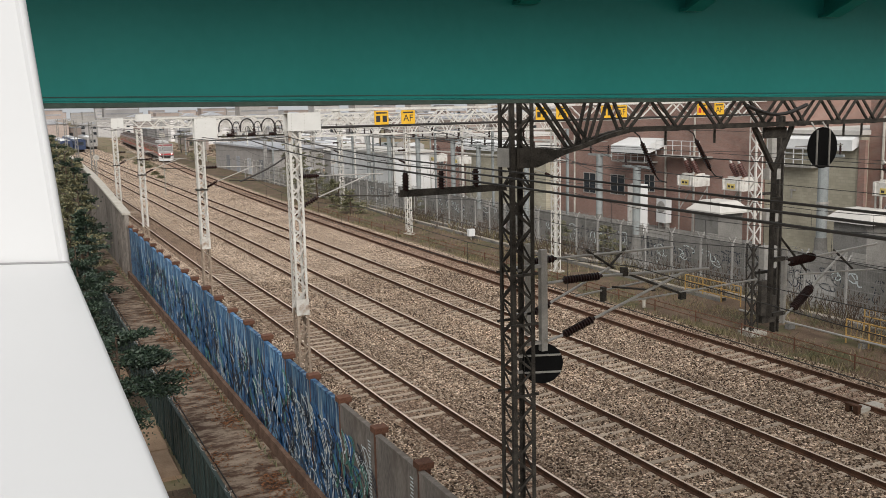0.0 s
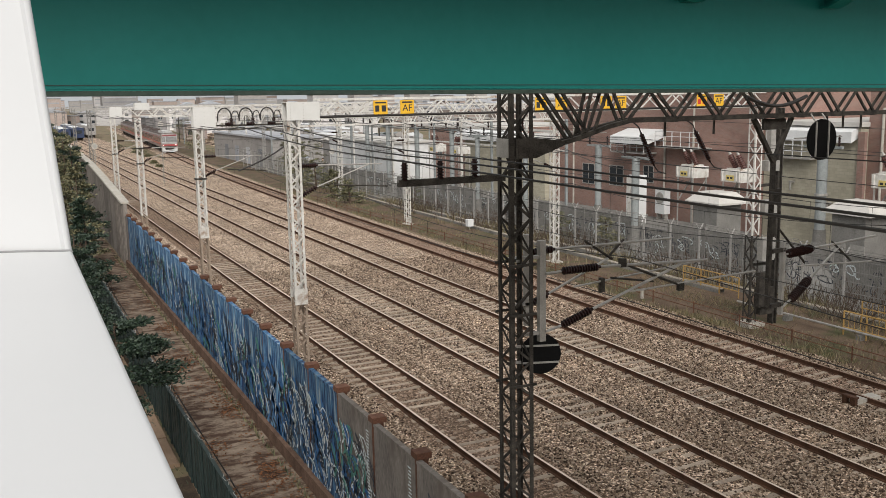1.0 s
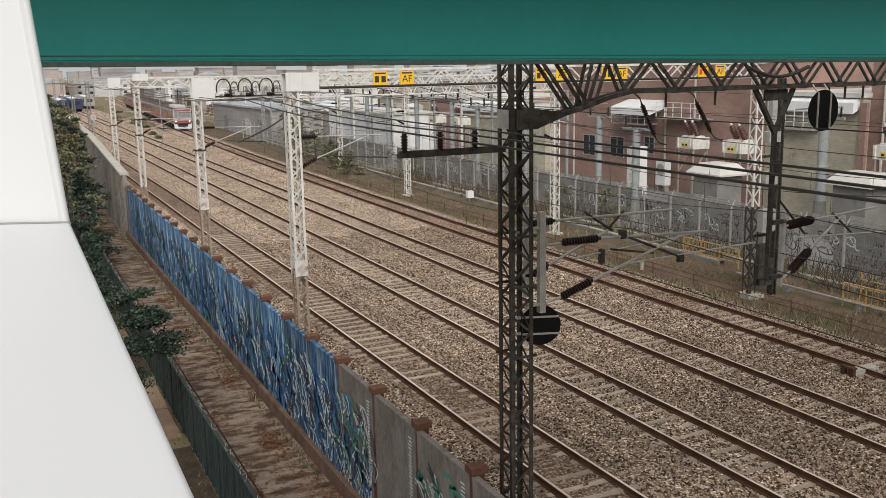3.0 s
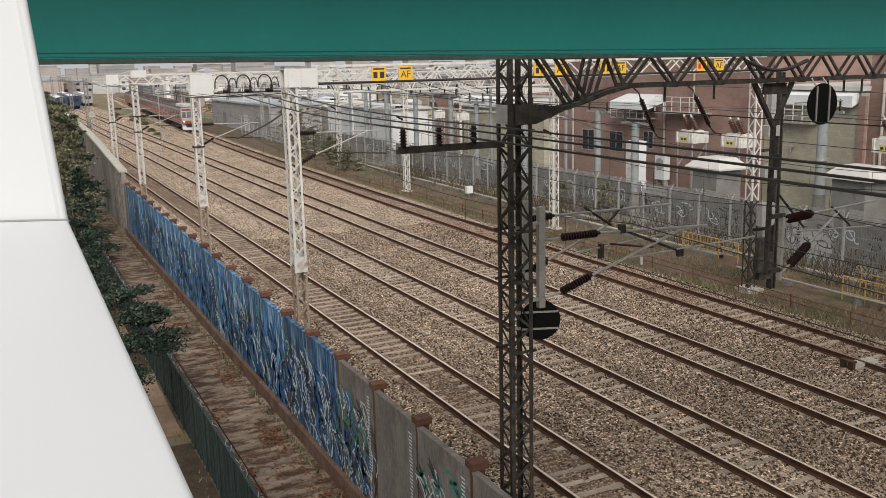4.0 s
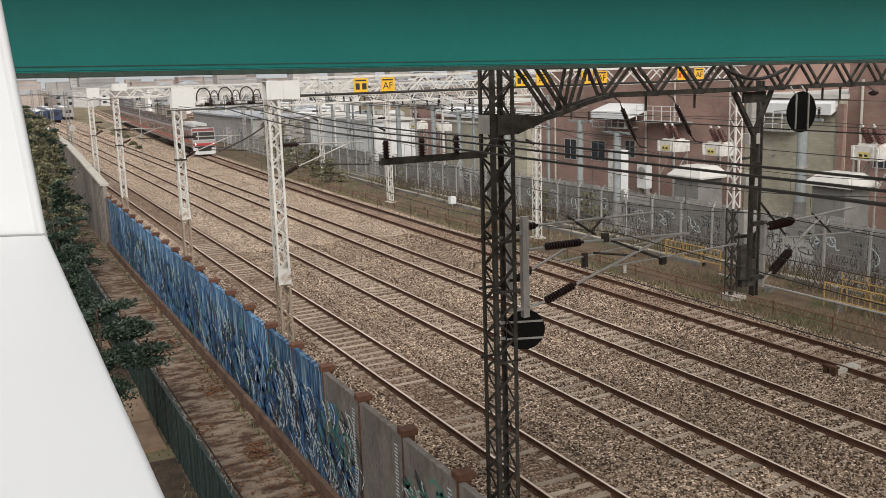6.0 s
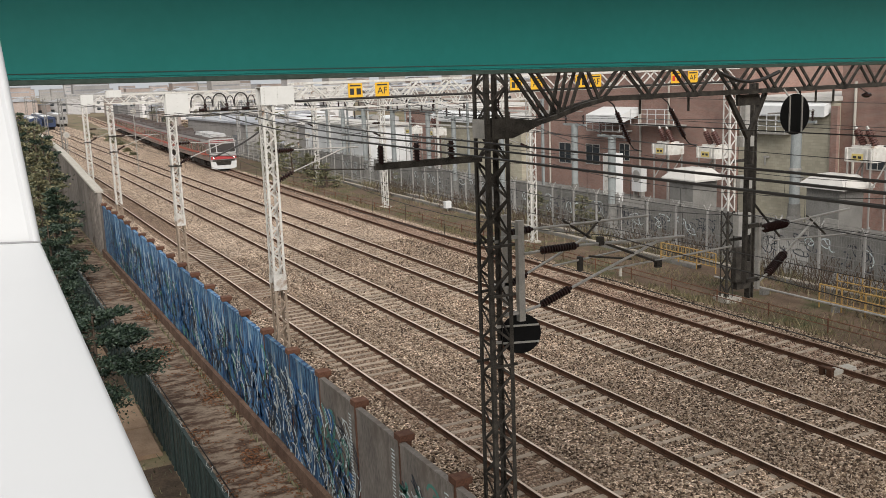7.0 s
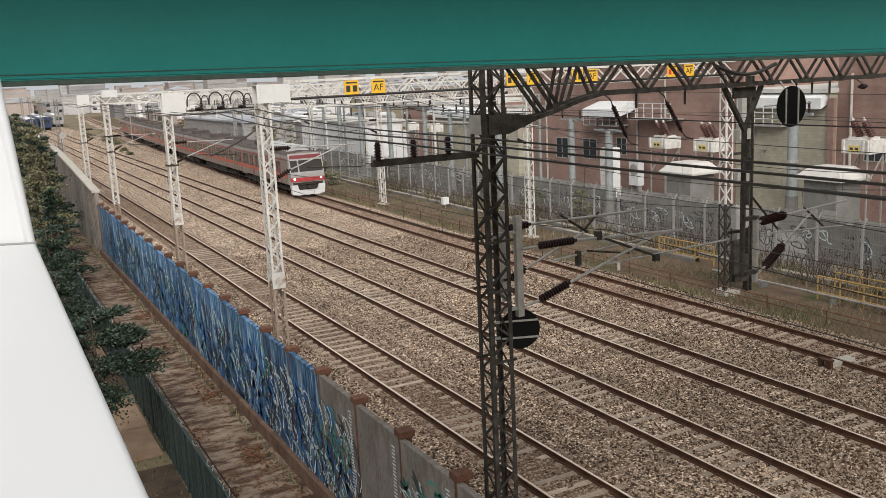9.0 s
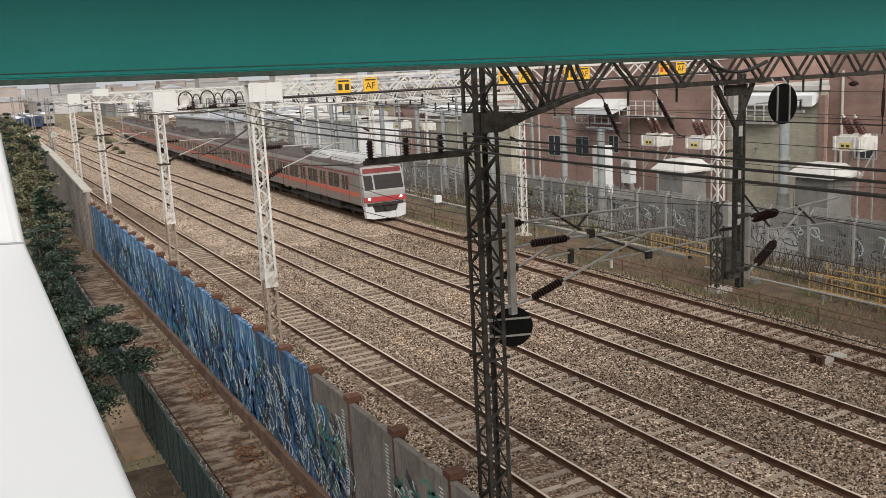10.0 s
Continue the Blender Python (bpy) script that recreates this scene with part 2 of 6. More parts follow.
        return self.add([put(u, w, e) for e in (a, b) for u, w in outline],
                        [tuple(range(n - 1, -1, -1)), tuple(range(n, 2 * n))] + [(i, (i + 1) % n, n + (i + 1) % n, n + i) for i in range(n)])

    def data(self, name, mat, smooth=False):
        me = bpy.data.meshes.new(name)
        me.from_pydata(self.v, [], self.f)
        bm = bmesh.new()
        bm.from_mesh(me)
        if len(bm.verts) < 60000:
            bmesh.ops.recalc_face_normals(bm, faces=bm.faces)
        bm.to_mesh(me)
        bm.free()
        me.materials.append(mat)
        if smooth:
            me.shade_smooth()
        return me


def part(name, shape, mat, parent=None, label="", smooth=False):
    """One mesh object under a thing (shape: a Shape or ready mesh data)."""
    ob = new(name, shape if isinstance(shape, bpy.types.Mesh) else shape.data(name, mat, smooth))
    ob.parent = parent
    if label:
        ob["label"] = label
    return ob


def thing(name, label, category, at=(0, 0, 0), group="", kind=""):
    ob = new(name)
    ob.location = at
    ob.empty_display_size = 0.2
    return tagged(ob, label, category, group, kind)


rng = random.Random(7)
TRACKS = (11.55, 15.75, 20.12, 24.78)


def bend(y):
    """How far the line has swung to the side at y: a long curve that ends in a straight."""
    if y < 20:
        return 0.0
    if y < 165:
        return 0.0002 * (y - 20) ** 2
    return 0.0002 * 145 ** 2 + 0.06 * (y - 165)


STATIONS = [-40, 0] + list(range(20, 270, 10)) + [300, 340, 380, 420]


def ribbon(profile, ys=STATIONS, closed=False, curve=True):
    """A strip that follows the line; profile: (x, z) from side to side."""
    s, n = Shape(), len(profile)
    s.v = [(x + (bend(y) if curve else 0), y, z) for y in ys for x, z in profile]
    m = n if closed else n - 1
    for k in range(len(ys) - 1):
        s.f += [(k * n + i, k * n + (i + 1) % n, (k + 1) * n + (i + 1) % n, (k + 1) * n + i) for i in range(m)]
    return s


# ---- ground ----
def build_ground():
    prof = [(-900, -3.1), (-60, -3.15), (-10, -3.1), (3.0, -3.1), (4.95, -3.05), (5.0, -1.78), (7.5, -1.78), (7.62, -0.6), (9.0, -0.5),
            (26.5, -0.5), (28.5, -0.75), (36, -0.8), (60, -0.8), (140, -0.8), (1100, -0.8)]
    ys = [-60, -20, 0, 40, 80, 110, 140, 180, 220, 260, 320, 420, 700, 1300, 3000]
    s, n = Shape(), len(prof)
    s.v = [(x + (bend(min(y, 420)) if 25 < x < 200 else 0), y, z) for y in ys for x, z in prof]
    for k in range(len(ys) - 1):
        s.f += [(k * n + i, k * n + i + 1, (k + 1) * n + i + 1, (k + 1) * n + i) for i in range(n - 1)]
    tagged(part("ground", s, M_SOIL), "brown soil with patches of weeds", "ground", kind="structure")
    # ballast beds, gently crowned under each track; the fourth track swings away on a bed of its own
    for x0, x1, curve in ((8.6, 22.3, False), (22.35, 26.9, True)):
        bed, x = [(x0 - 0.45, -0.52)] if not curve else [(x0, -0.31)], x0
        while x < x1:
            near = min(abs(x - c) for c in TRACKS)
            bed.append((x, -0.185 if near < 1.35 else -0.185 - 0.12 * min(1, (near - 1.35) / 0.7)))
            x += 0.35
        bed += [(27.4, -0.52), (28.0, -0.76)] if curve else [(22.36, -0.3), (22.5, -0.327), (26.6, -0.33), (26.7, -0.55)]
        tagged(part("ballast_bed", ribbon(bed, curve=curve), M_BALLAST), "grey brown crushed stone ballast between the rails", "ballast", kind="structure")
    tagged(part("rust_stained_bed", ribbon([(23.75, -0.19), (23.95, -0.179), (25.6, -0.179), (25.8, -0.19)]), M_REDBED), "rust stained ballast inside the fourth track", "ballast", kind="structure")
    tagged(part("rust_stained_bed", ribbon([(10.3, -0.19), (10.45, -0.179), (12.65, -0.179), (12.8, -0.19)], curve=False), M_BROWNBED), "rust browned ballast inside the first track", "ballast", kind="structure")
    tagged(part("verge", ribbon([(27.6, -0.69), (28.6, -0.715), (31.0, -0.74), (34.6, -0.75)]), M_VERGE), "strip of weeds and dry grass beside the track", "verge", kind="structure")


RAIL = [(-0.07, -0.17), (0.07, -0.17), (0.07, -0.155), (0.012, -0.135), (0.012, -0.045), (0.036, -0.035), (0.036, -0.004), (-0.036, -0.004), (-0.036, -0.035),
        (-0.012, -0.045), (-0.012, -0.135), (-0.07, -0.155)]


def build_tracks():
    sl = Shape()
    sl.add([(x, y, z) for x, w, z in ((-1.25, 0.15, -0.2), (-0.75, 0.13, -0.158), (-0.3, 0.11, -0.175), (0.3, 0.11, -0.175), (0.75, 0.13, -0.158), (1.25, 0.15, -0.2))
            for y, z in ((-w, z - 0.12), (-w * 0.8, z), (w * 0.8, z), (w, z - 0.12))],
           [(k * 4 + i, k * 4 + i + 1, k * 4 + i + 5, k * 4 + i + 4) for k in range(5) for i in range(3)] + [(3, 2, 1, 0), (20, 21, 22, 23)])
    sleeper = sl.data("sleeper", M_SLEEPER)
    for k, cx in enumerate(TRACKS):
        t = thing("railway_track", "railway track with rusty rails on concrete sleepers in stone ballast" if k < 3 else "railway track with dull brown rails on half buried sleepers",
                  "railway track", (cx, 0, 0), "parallel railway tracks", "structure")
        for side in (-1, 1):
            r = part("rail", ribbon([(x + side * 0.7525, z) for x, z in RAIL], closed=True, curve=k == 3), M_RUST, t)
            part("rail_head", ribbon([(side * 0.7525 + x, z) for x, z in ((-0.036, -0.004), (-0.03, 0.001), (0.03, 0.001), (0.036, -0.004))], curve=k == 3),
                 M_OLDHEAD if k == 3 else M_SHINE, r, "worn bright running surface" if k < 3 else "dull brown running surface")
        y, i, far = 10.2, 0, Shape()
        while y < 300:
            dz = rng.uniform(-0.012, 0.012) - min(0.024, max(0.0, (y - 38) * 0.0008)) + (0.006, -0.002, -0.004, -0.012)[k] + 0.014 * math.sin(y * 0.21 + 2.1 * k) * math.sin(y * 0.083 + k)
            if y < 130:
                o = new("sleeper", sleeper)
                o.parent = t
                o.location = (bend(y) if k == 3 else 0, y, dz)
                o.rotation_euler = (0, 0, rng.uniform(-0.012, 0.012))
            else:
                far.add([(vx + (bend(y) if k == 3 else 0), vy + y, vz + dz) for vx, vy, vz in sl.v], sl.f)
            y += 0.6
        tagged(part("distant_sleeper", far, M_SLEEPER, t), kind="stuff")


def build_loose_stones():
    """Crushed stone lying on the bed, nearest stretch."""
    count = 130000
    r = np.random.default_rng(3)
    y = 12 + 40 * r.random(count) ** 1.6
    x = r.uniform(8.5, 27.2, count)
    c = np.array(TRACKS)
    near = np.abs(x[:, None] - c[None, :])
    j = near.argmin(1)
    d = near[np.arange(count), j]
    z = np.where(d < 1.35, -0.185, -0.185 - 0.12 * np.minimum(1, (d - 1.35) / 0.7))
    keep = np.abs(d - 0.7525) > 0.1
    on = (np.abs((y - 10.2 + 0.3) % 0.6 - 0.3) < 0.14) & (d < 1.2) & (r.random(count) < 0.8)
    keep &= ~on & ~((j == 0) & (d < 1.1) & (r.random(count) < 0.75))
    x, y, z = x[keep], y[keep], z[keep]
    n = len(x)
    size = r.uniform(0.022, 0.055, n)
    base = np.array([(1, 0, 0), (-1, 0, 0), (0, 1, 0), (0, -1, 0), (0, 0, 0.8), (0, 0, -0.6)], float)
    a = r.uniform(0, 2 * np.pi, n)
    jit = base[None] * r.uniform(0.65, 1.25, (n, 6, 1))
    vx = jit[..., 0] * np.cos(a)[:, None] - jit[..., 1] * np.sin(a)[:, None]
    vy = jit[..., 0] * np.sin(a)[:, None] + jit[..., 1] * np.cos(a)[:, None]
    v = np.stack([vx * size[:, None] + x[:, None], vy * size[:, None] + y[:, None], jit[..., 2] * size[:, None] + z[:, None] + 0.01], -1).reshape(-1, 3)
    f = np.array([(0, 2, 4), (2, 1, 4), (1, 3, 4), (3, 0, 4), (2, 0, 5), (1, 2, 5), (3, 1, 5), (0, 3, 5)])
    f = (f[None] + 6 * np.arange(n)[:, None, None]).reshape(-1, 3)
    me = bpy.data.meshes.new("loose_stone")
    me.vertices.add(len(v))
    me.vertices.foreach_set("co", v.ravel())
    me.loops.add(f.size)
    me.loops.foreach_set("vertex_index", f.ravel())
    me.polygons.add(len(f))
    me.polygons.foreach_set("loop_start", np.arange(0, f.size, 3))
    me.update(calc_edges=True)
    me.materials.append(M_PEBBLE)
    tagged(new("loose_stones", me), "loose crushed stones on the ballast bed", "ballast", kind="stuff")


# ---- the bridge girder overhead and the white parapet beside the camera ----
def build_girder():
    g = thing("bridge_girder", "green painted steel bridge girder with bottom flange under a concrete deck", "bridge girder", (0, 8, 0))
    drop = lambda x: -0.0085 * x
    web = Shape()
    x0, x1 = -6.0, 48.0
    zl, zr = 9.665 + drop(x0), 9.665 + drop(x1)
    web.add([(x0, 0, zl), (x1, 0, zr), (x1, 0, zr + 1.75), (x0, 0, zl + 1.75), (x0, 0.03, zl), (x1, 0.03, zr), (x1, 0.03, zr + 1.75), (x0, 0.03, zl + 1.75)],
            [(0, 1, 2, 3), (7, 6, 5, 4), (0, 4, 5, 1), (3, 2, 6, 7)])
    part("web", web, M_GREEN, g)
    fl = Shape()
    fl.add([(x, y, z + drop(x)) for x in (x0, x1) for y, z in ((-0.16, 9.627), (0.3, 9.627), (0.3, 9.664), (-0.16, 9.664))],
           [(0, 1, 5, 4), (1, 2, 6, 5), (2, 3, 7, 6), (3, 0, 4, 7), (0, 3, 2, 1), (4, 5, 6, 7)])
    part("bottom_flange", fl, M_FLANGE, g, "dark edge of the bottom flange")
    lip = Shape()
    lip.add([(x, y, z + drop(x)) for x in (x0, x1) for y, z in ((-0.15, 9.666), (0.0, 9.666), (0.0, 9.682), (-0.15, 9.672))],
            [(0, 1, 5, 4), (1, 2, 6, 5), (2, 3, 7, 6), (3, 0, 4, 7)])
    part("flange_top", lip, M_GREEN, g)
    part("dark_line", Shape().add([(x, y, z + drop(x)) for x in (x0, x1) for y, z in ((-0.006, 9.708), (-0.001, 9.708), (-0.001, 9.716), (-0.006, 9.716))],
                                  [(0, 1, 5, 4), (1, 2, 6, 5), (2, 3, 7, 6), (3, 0, 4, 7), (0, 3, 2, 1), (4, 5, 6, 7)]), M_FLANGE, g, "thin dark line above the flange")
    for i, x in enumerate(np.arange(-3.5, 30, 2.06)):
        b = Shape()
        b.prism([(-1.7, 11.3), (-0.002, 11.3), (-0.002, 10.62), (-0.12, 10.62)], 'x', x - 0.02, x + 0.02)
        b.prism([(-1.7, 11.26), (-1.7, 11.22), (-0.12, 10.58), (-0.002, 10.58), (-0.002, 10.61), (-0.11, 10.61)], 'x', x - 0.11, x + 0.11)
        b.v = [(vx, vy, vz + drop(vx)) for vx, vy, vz in b.v]
        part("bracket", b, M_GREEN, g)
    # out-of-view deck, its width and overhang set to shade girder and near ballast
    dk = Shape().box(x0, x1, -1.9, 4.2, 11.32, 11.6).box(x0, x1, -1.9, -1.7, 11.1, 11.32)
    tagged(part("unseen_bridge_deck", dk, M_DECK), "unseen concrete bridge deck above the girder, shading the near ballast", "bridge deck", kind="structure").location = (0, 8, 0)


def build_parapet():
    """A white coated post standing on a smooth white coping that runs back beside the camera."""
    p = thing("white_parapet", "smooth white coated parapet coping with an upright post", "parapet")
    ring = [(-1.2, 1.3)] + [(-x, 0.466 * x) for x in (1.2, 0.8, 0.5, 0.3, 0.15, 0.09, 0.05, 0.02, 0.01)] + [(-0.005 + 0.005 * math.sin(radians(a)), 0.005 - 0.005 * math.cos(radians(a))) for a in range(-18, 91, 6)] + [(0.0, 0.04), (0.0, 0.07), (0.0, 1.3)]
    s, n = Shape(), len(ring)
    zs = (10.4, 10.0, 9.8, 9.6, 9.5, 9.37)
    for z in zs:
        e = 0.0365 + (9.64 - z) * 0.075
        s.v += [(x + e, y + 1.0, z) for x, y in ring]
    for k in range(len(zs) - 1):
        s.f += [(k * n + i, k * n + (i + 1) % n, (k + 1) * n + (i + 1) % n, (k + 1) * n + i) for i in range(n)]
    s.f += [tuple(range(n)), tuple(range(len(zs) * n - n, len(zs) * n))]
    part("post", s, M_WHITE, p)
    s = Shape()
    crown = [(-1.2, 9.403), (-0.6, 9.403), (-0.3, 9.403), (-0.1, 9.403), (-0.04, 9.403), (-0.008, 9.403)] + [(-0.004 + 0.004 * math.sin(radians(a)), 9.399 + 0.004 * math.cos(radians(a))) for a in range(6, 91, 6)]
    prof = crown + [(0.0, 9.37), (0.0, 9.3), (-0.02, 9.28), (-1.2, 9.28)]
    n = len(prof)
    for y in (-0.9, 0.2, 0.6, 1.0, 2.2):
        e = 0.0453 + 0.0092 * y
        s.v += [(x + e, y, z) for x, z in prof]
    for k in range(4):
        s.f += [(k * n + i, k * n + (i + 1) % n, (k + 1) * n + (i + 1) % n, (k + 1) * n + i) for i in range(n)]
    s.f += [tuple(range(n)), tuple(range(4 * n, 5 * n))]
    part("coping", s, M_WHITE, p, smooth=True)
    part("seam", Shape().path([(x + 0.0545, 0.999 + max(0.0, -0.466 * (x + 0.005)), z + 0.0006) for x, z in crown[:16]], 0.0014, 6), M_SEAM, p, "dark seam between post and coping")
    part("wall", Shape().box(-1.1, 0.0, -0.85, 2.15, 8.0, 9.28), M_WHITE, p)
    tagged(part("walkway_deck", Shape().box(-8, 24, -4.5, 0.99, 7.7, 7.997).box(-8, 2, 0.992, 2.3, 7.7, 7.997), M_DECK), "concrete footbridge deck", "walkway", kind="structure")


# ---- lineside walls ----
def build_graffiti_wall():
    w = thing("graffiti_wall", "concrete panel wall with rusty posts and blue graffiti beside the tracks", "wall", (7.6, 0, 0))
    pitch, y = 2.58, 6.98
    post = Shape().box(-0.05, 0.1, -0.055, 0.055, -1.6, 1.88).box(-0.1, 0.26, -0.15, 0.17, 1.88, 2.02).box(0.1, 0.2, -0.1, 0.1, 0.2, 1.98).data("post", M_POST)
    panel = [Shape(), Shape()]
    for s in panel:
        s.box(-0.06, 0.05, 0.075, pitch - 0.075, -1.5, 1.8)
        s.box(-0.075, 0.065, 0.08, pitch - 0.08, 1.8, 1.87)
    grey, blue = panel[0].data("panel", M_PANEL), panel[1].data("panel", M_BLUE)
    i = 0
    while y < 67:
        part("post", post, None, w).location = (0, y, rng.uniform(-0.04, 0.04))
        o = part("panel", blue if 22.0 < y < 64 else grey, None, w)
        o.location = (rng.uniform(-0.012, 0.012), y, rng.uniform(-0.03, 0.02))
        y += pitch
        i += 1
    part("kerb", Shape().box(-0.235, -0.085, 6, 67.3, -2.2, -1.3).box(-0.085, 0.12, 6, 67.3, -2.2, -1.52), M_KERB, w, "rust stained concrete footing")
    # loops and strokes of sprayed paint on the faces of the nearer panels
    for k, (mat, count, y0, y1, rad) in enumerate(((M_SPRAY_BLUE, 46, 20.2, 27, 0.06), (M_SPRAY_WHITE, 85, 19.9, 27.5, 0.02), (M_SPRAY_BLACK, 80, 19.9, 28, 0.022), (M_SPRAY_TEAL, 12, 20, 23, 0.025), (M_SPRAY_BLACK, 34, 14.6, 17.2, 0.022), (M_SPRAY_WHITE, 26, 14.6, 17.2, 0.018), (M_SPRAY_TEAL, 20, 14.6, 17.2, 0.04), (M_SPRAY_BLUE, 170, 27, 62, 0.08), (M_SPRAY_TEAL, 60, 27, 62, 0.05), (M_SPRAY_WHITE, 80, 27, 60, 0.02), (M_SPRAY_BLACK, 170, 27, 63, 0.035))):
        s = Shape()
        for j in range(count):
            cy, cz = rng.uniform(y0, y1), rng.uniform(-1.3, 0.9)
            ry, rz = rng.uniform(0.06, 0.28), rng.uniform(0.12, 0.6)
            a0, turn = rng.uniform(0, 6.28), rng.uniform(2.0, 6.0)
            pts = []
            for q in range(13):
                a = a0 + turn * q / 12
                pts.append((-0.0775 - 0.0004 * k, cy + ry * math.cos(a) + 0.15 * math.sin(2.3 * a), max(-1.45, min(1.75, cz + rz * math.sin(a * 1.3)))))
            for a, b in zip(pts, pts[1:]):
                d = Vector((0, b[1] - a[1], b[2] - a[2]))
                if d.length < 1e-4:
                    continue
                o = Vector((0, -d.z, d.y)).normalized() * rad
                s.add([Vector(a) + o, Vector(a) - o, Vector(b) - o, Vector(b) + o], [(0, 1, 2, 3)])
        part("spray_stroke", s, mat, w)
    # short white dashes stacked along the edges of the near panels
    for y in (14.85, 17.43, 20.01):
        s = Shape()
        for k in range(26):
            z = -0.6 + 0.085 * k
            s.box(-0.0815, -0.0805, y + 0.1 + 0.01 * math.sin(k), y + 0.26 + 0.02 * math.sin(2.3 * k), z, z + 0.035)
        part("dash_mark", s, M_SPRAY_WHITE, w)
    # taller wall further on, climbing, with a pale coping
    t = thing("tall_wall", "tall grey concrete wall with pale coping climbing into the distance", "wall", (7.6, 0, 0))
    crest = ((67.4, 2.66), (71.4, 2.9), (75.5, 3.14), (79.5, 3.39), (83.5, 3.63), (91.7, 4.05), (98.5, 4.25), (106, 4.42), (114, 4.56), (124, 4.69), (140, 4.8), (165, 4.9))
    for (y0, z0), (y1, z1) in zip(crest, crest[1:]):
        part("panel", Shape().prism([(y0 + 0.02, -2.2), (y1 - 0.02, -2.2), (y1 - 0.02, z1), (y0 + 0.02, z0)], 'x', -0.12, 0.12), M_PANEL, t)
        part("coping", Shape().prism([(y0 + 0.015, z0 + 0.004), (y1 - 0.015, z1 + 0.004), (y1 - 0.015, z1 + 0.15), (y0 + 0.015, z0 + 0.15)], 'x', -0.3, 0.26), M_COPE, t, "pale concrete coping")
    for k in range(7):
        part("rib", Shape().box(-0.19, -0.122, 67.5 + k * 0.85, 67.72 + k * 0.85, -2.0, 2.6 + 0.045 * k), M_PANEL, t)


def build_path():
    tagged(part("pavement", Shape().box(5.02, 7.37, 6, 130, -2.0, -1.74), M_PATH), "leaf littered stained concrete path", "path", kind="structure")
    f = thing("sheet_fence", "dark green metal sheet fence along the lower path", "fence", (4.92, 0, 0))
    y = 6.0
    rib = []
    for k in range(8):
        rib += [(-0.02 if k % 2 else -0.045, k * 0.25), (-0.02 if k % 2 else -0.045, k * 0.25 + 0.24)]
    sheet = Shape().prism(rib + [(0.02, 1.99), (0.02, 0.0)], 'z', -3.06, -1.02)
    sheet = sheet.data("sheet", M_SHEET)
    post = Shape().box(-0.09, -0.03, -0.03, 0.03, -3.1, -0.96).data("post", M_SHEET)
    while y < 90:
        part("sheet", sheet, None, f).location = (0, y, 0)
        part("post", post, None, f).location = (0, y, 0)
        y += 2.0
    part("rail", Shape().box(-0.06, 0.05, 6, 92, -1.02, -0.97), M_SHEET, f)
    r2 = random.Random(8)
    for k in range(24):
        y0 = 13 + 1.9 * k
        part("wire_scrap", Shape().path([(0.02 + 0.06 * math.sin(1.7 * i + k), y0 + 0.16 * i, -0.93 + 0.07 * math.sin(2.3 * i + 2 * k)) for i in range(r2.randint(5, 11))], 0.009, 4), M_MESHPALE, f)
    for x, z, r in ((5.42, -1.725, 0.022),):
        tagged(part("path_cable", Shape().tube((x, 8, z), (x + 0.05, 90, z), r, 6), M_WIRE), "dark cable lying along the path", "cable", "path cables")
    tagged(part("dark_soil", Shape().box(0.2, 4.85, 6, 30.6, -3.14, -3.03).box(0.2, 4.85, 39, 70, -3.14, -3.03), M_DARKSOIL), "dark brown soil below the sheet fence", "soil", kind="structure")
    # fallen leaves
    s = Shape()
    for k in range(5200):
        y = 14 + 62 * rng.random() ** 1.5
        x = rng.choice((rng.uniform(5.1, 7.15), 7.3 - abs(rng.gauss(0, 0.35)), 5.1 + abs(rng.gauss(0, 0.3))))
        if not 5.05 < x < 7.34 or math.sin(y * 1.1) + math.sin(y * 0.37 + x) + rng.gauss(0, 0.5) < 0.2:
            continue
        a, r = rng.uniform(0, 6.28), rng.uniform(0.03, 0.075)
        c, d = math.cos(a) * r, math.sin(a) * r
        z = -1.735 + rng.random() * 0.03
        s.add([(x + c, y + d, z), (x - d * 0.6, y + c * 0.6, z + 0.02), (x - c, y - d, z), (x + d * 0.6, y - c * 0.6, z + 0.012)], [(0, 1, 2, 3)])
    for cx, cy, n in ((6.9, 21.5, 260), (6.7, 26.5, 240), (6.8, 33.0, 220), (6.3, 40.0, 200), (6.9, 47.0, 200), (7.0, 17.2, 240), (5.6, 29.0, 90)):
        for k in range(n):
            x, y = min(7.33, max(5.08, rng.gauss(cx, 0.3))), rng.gauss(cy, 0.75)
            a, r = rng.uniform(0, 6.28), rng.uniform(0.03, 0.07)
            c, d = math.cos(a) * r, math.sin(a) * r
            z = -1.73 + rng.random() * 0.06
            s.add([(x + c, y + d, z), (x - d * 0.6, y + c * 0.6, z + 0.025), (x - c, y - d, z), (x + d * 0.6, y - c * 0.6, z + 0.015)], [(0, 1, 2, 3)])
    tagged(part("fallen_leaves", s, M_LEAF_DRY), "drifts of dry brown fallen leaves", "leaves", kind="stuff")


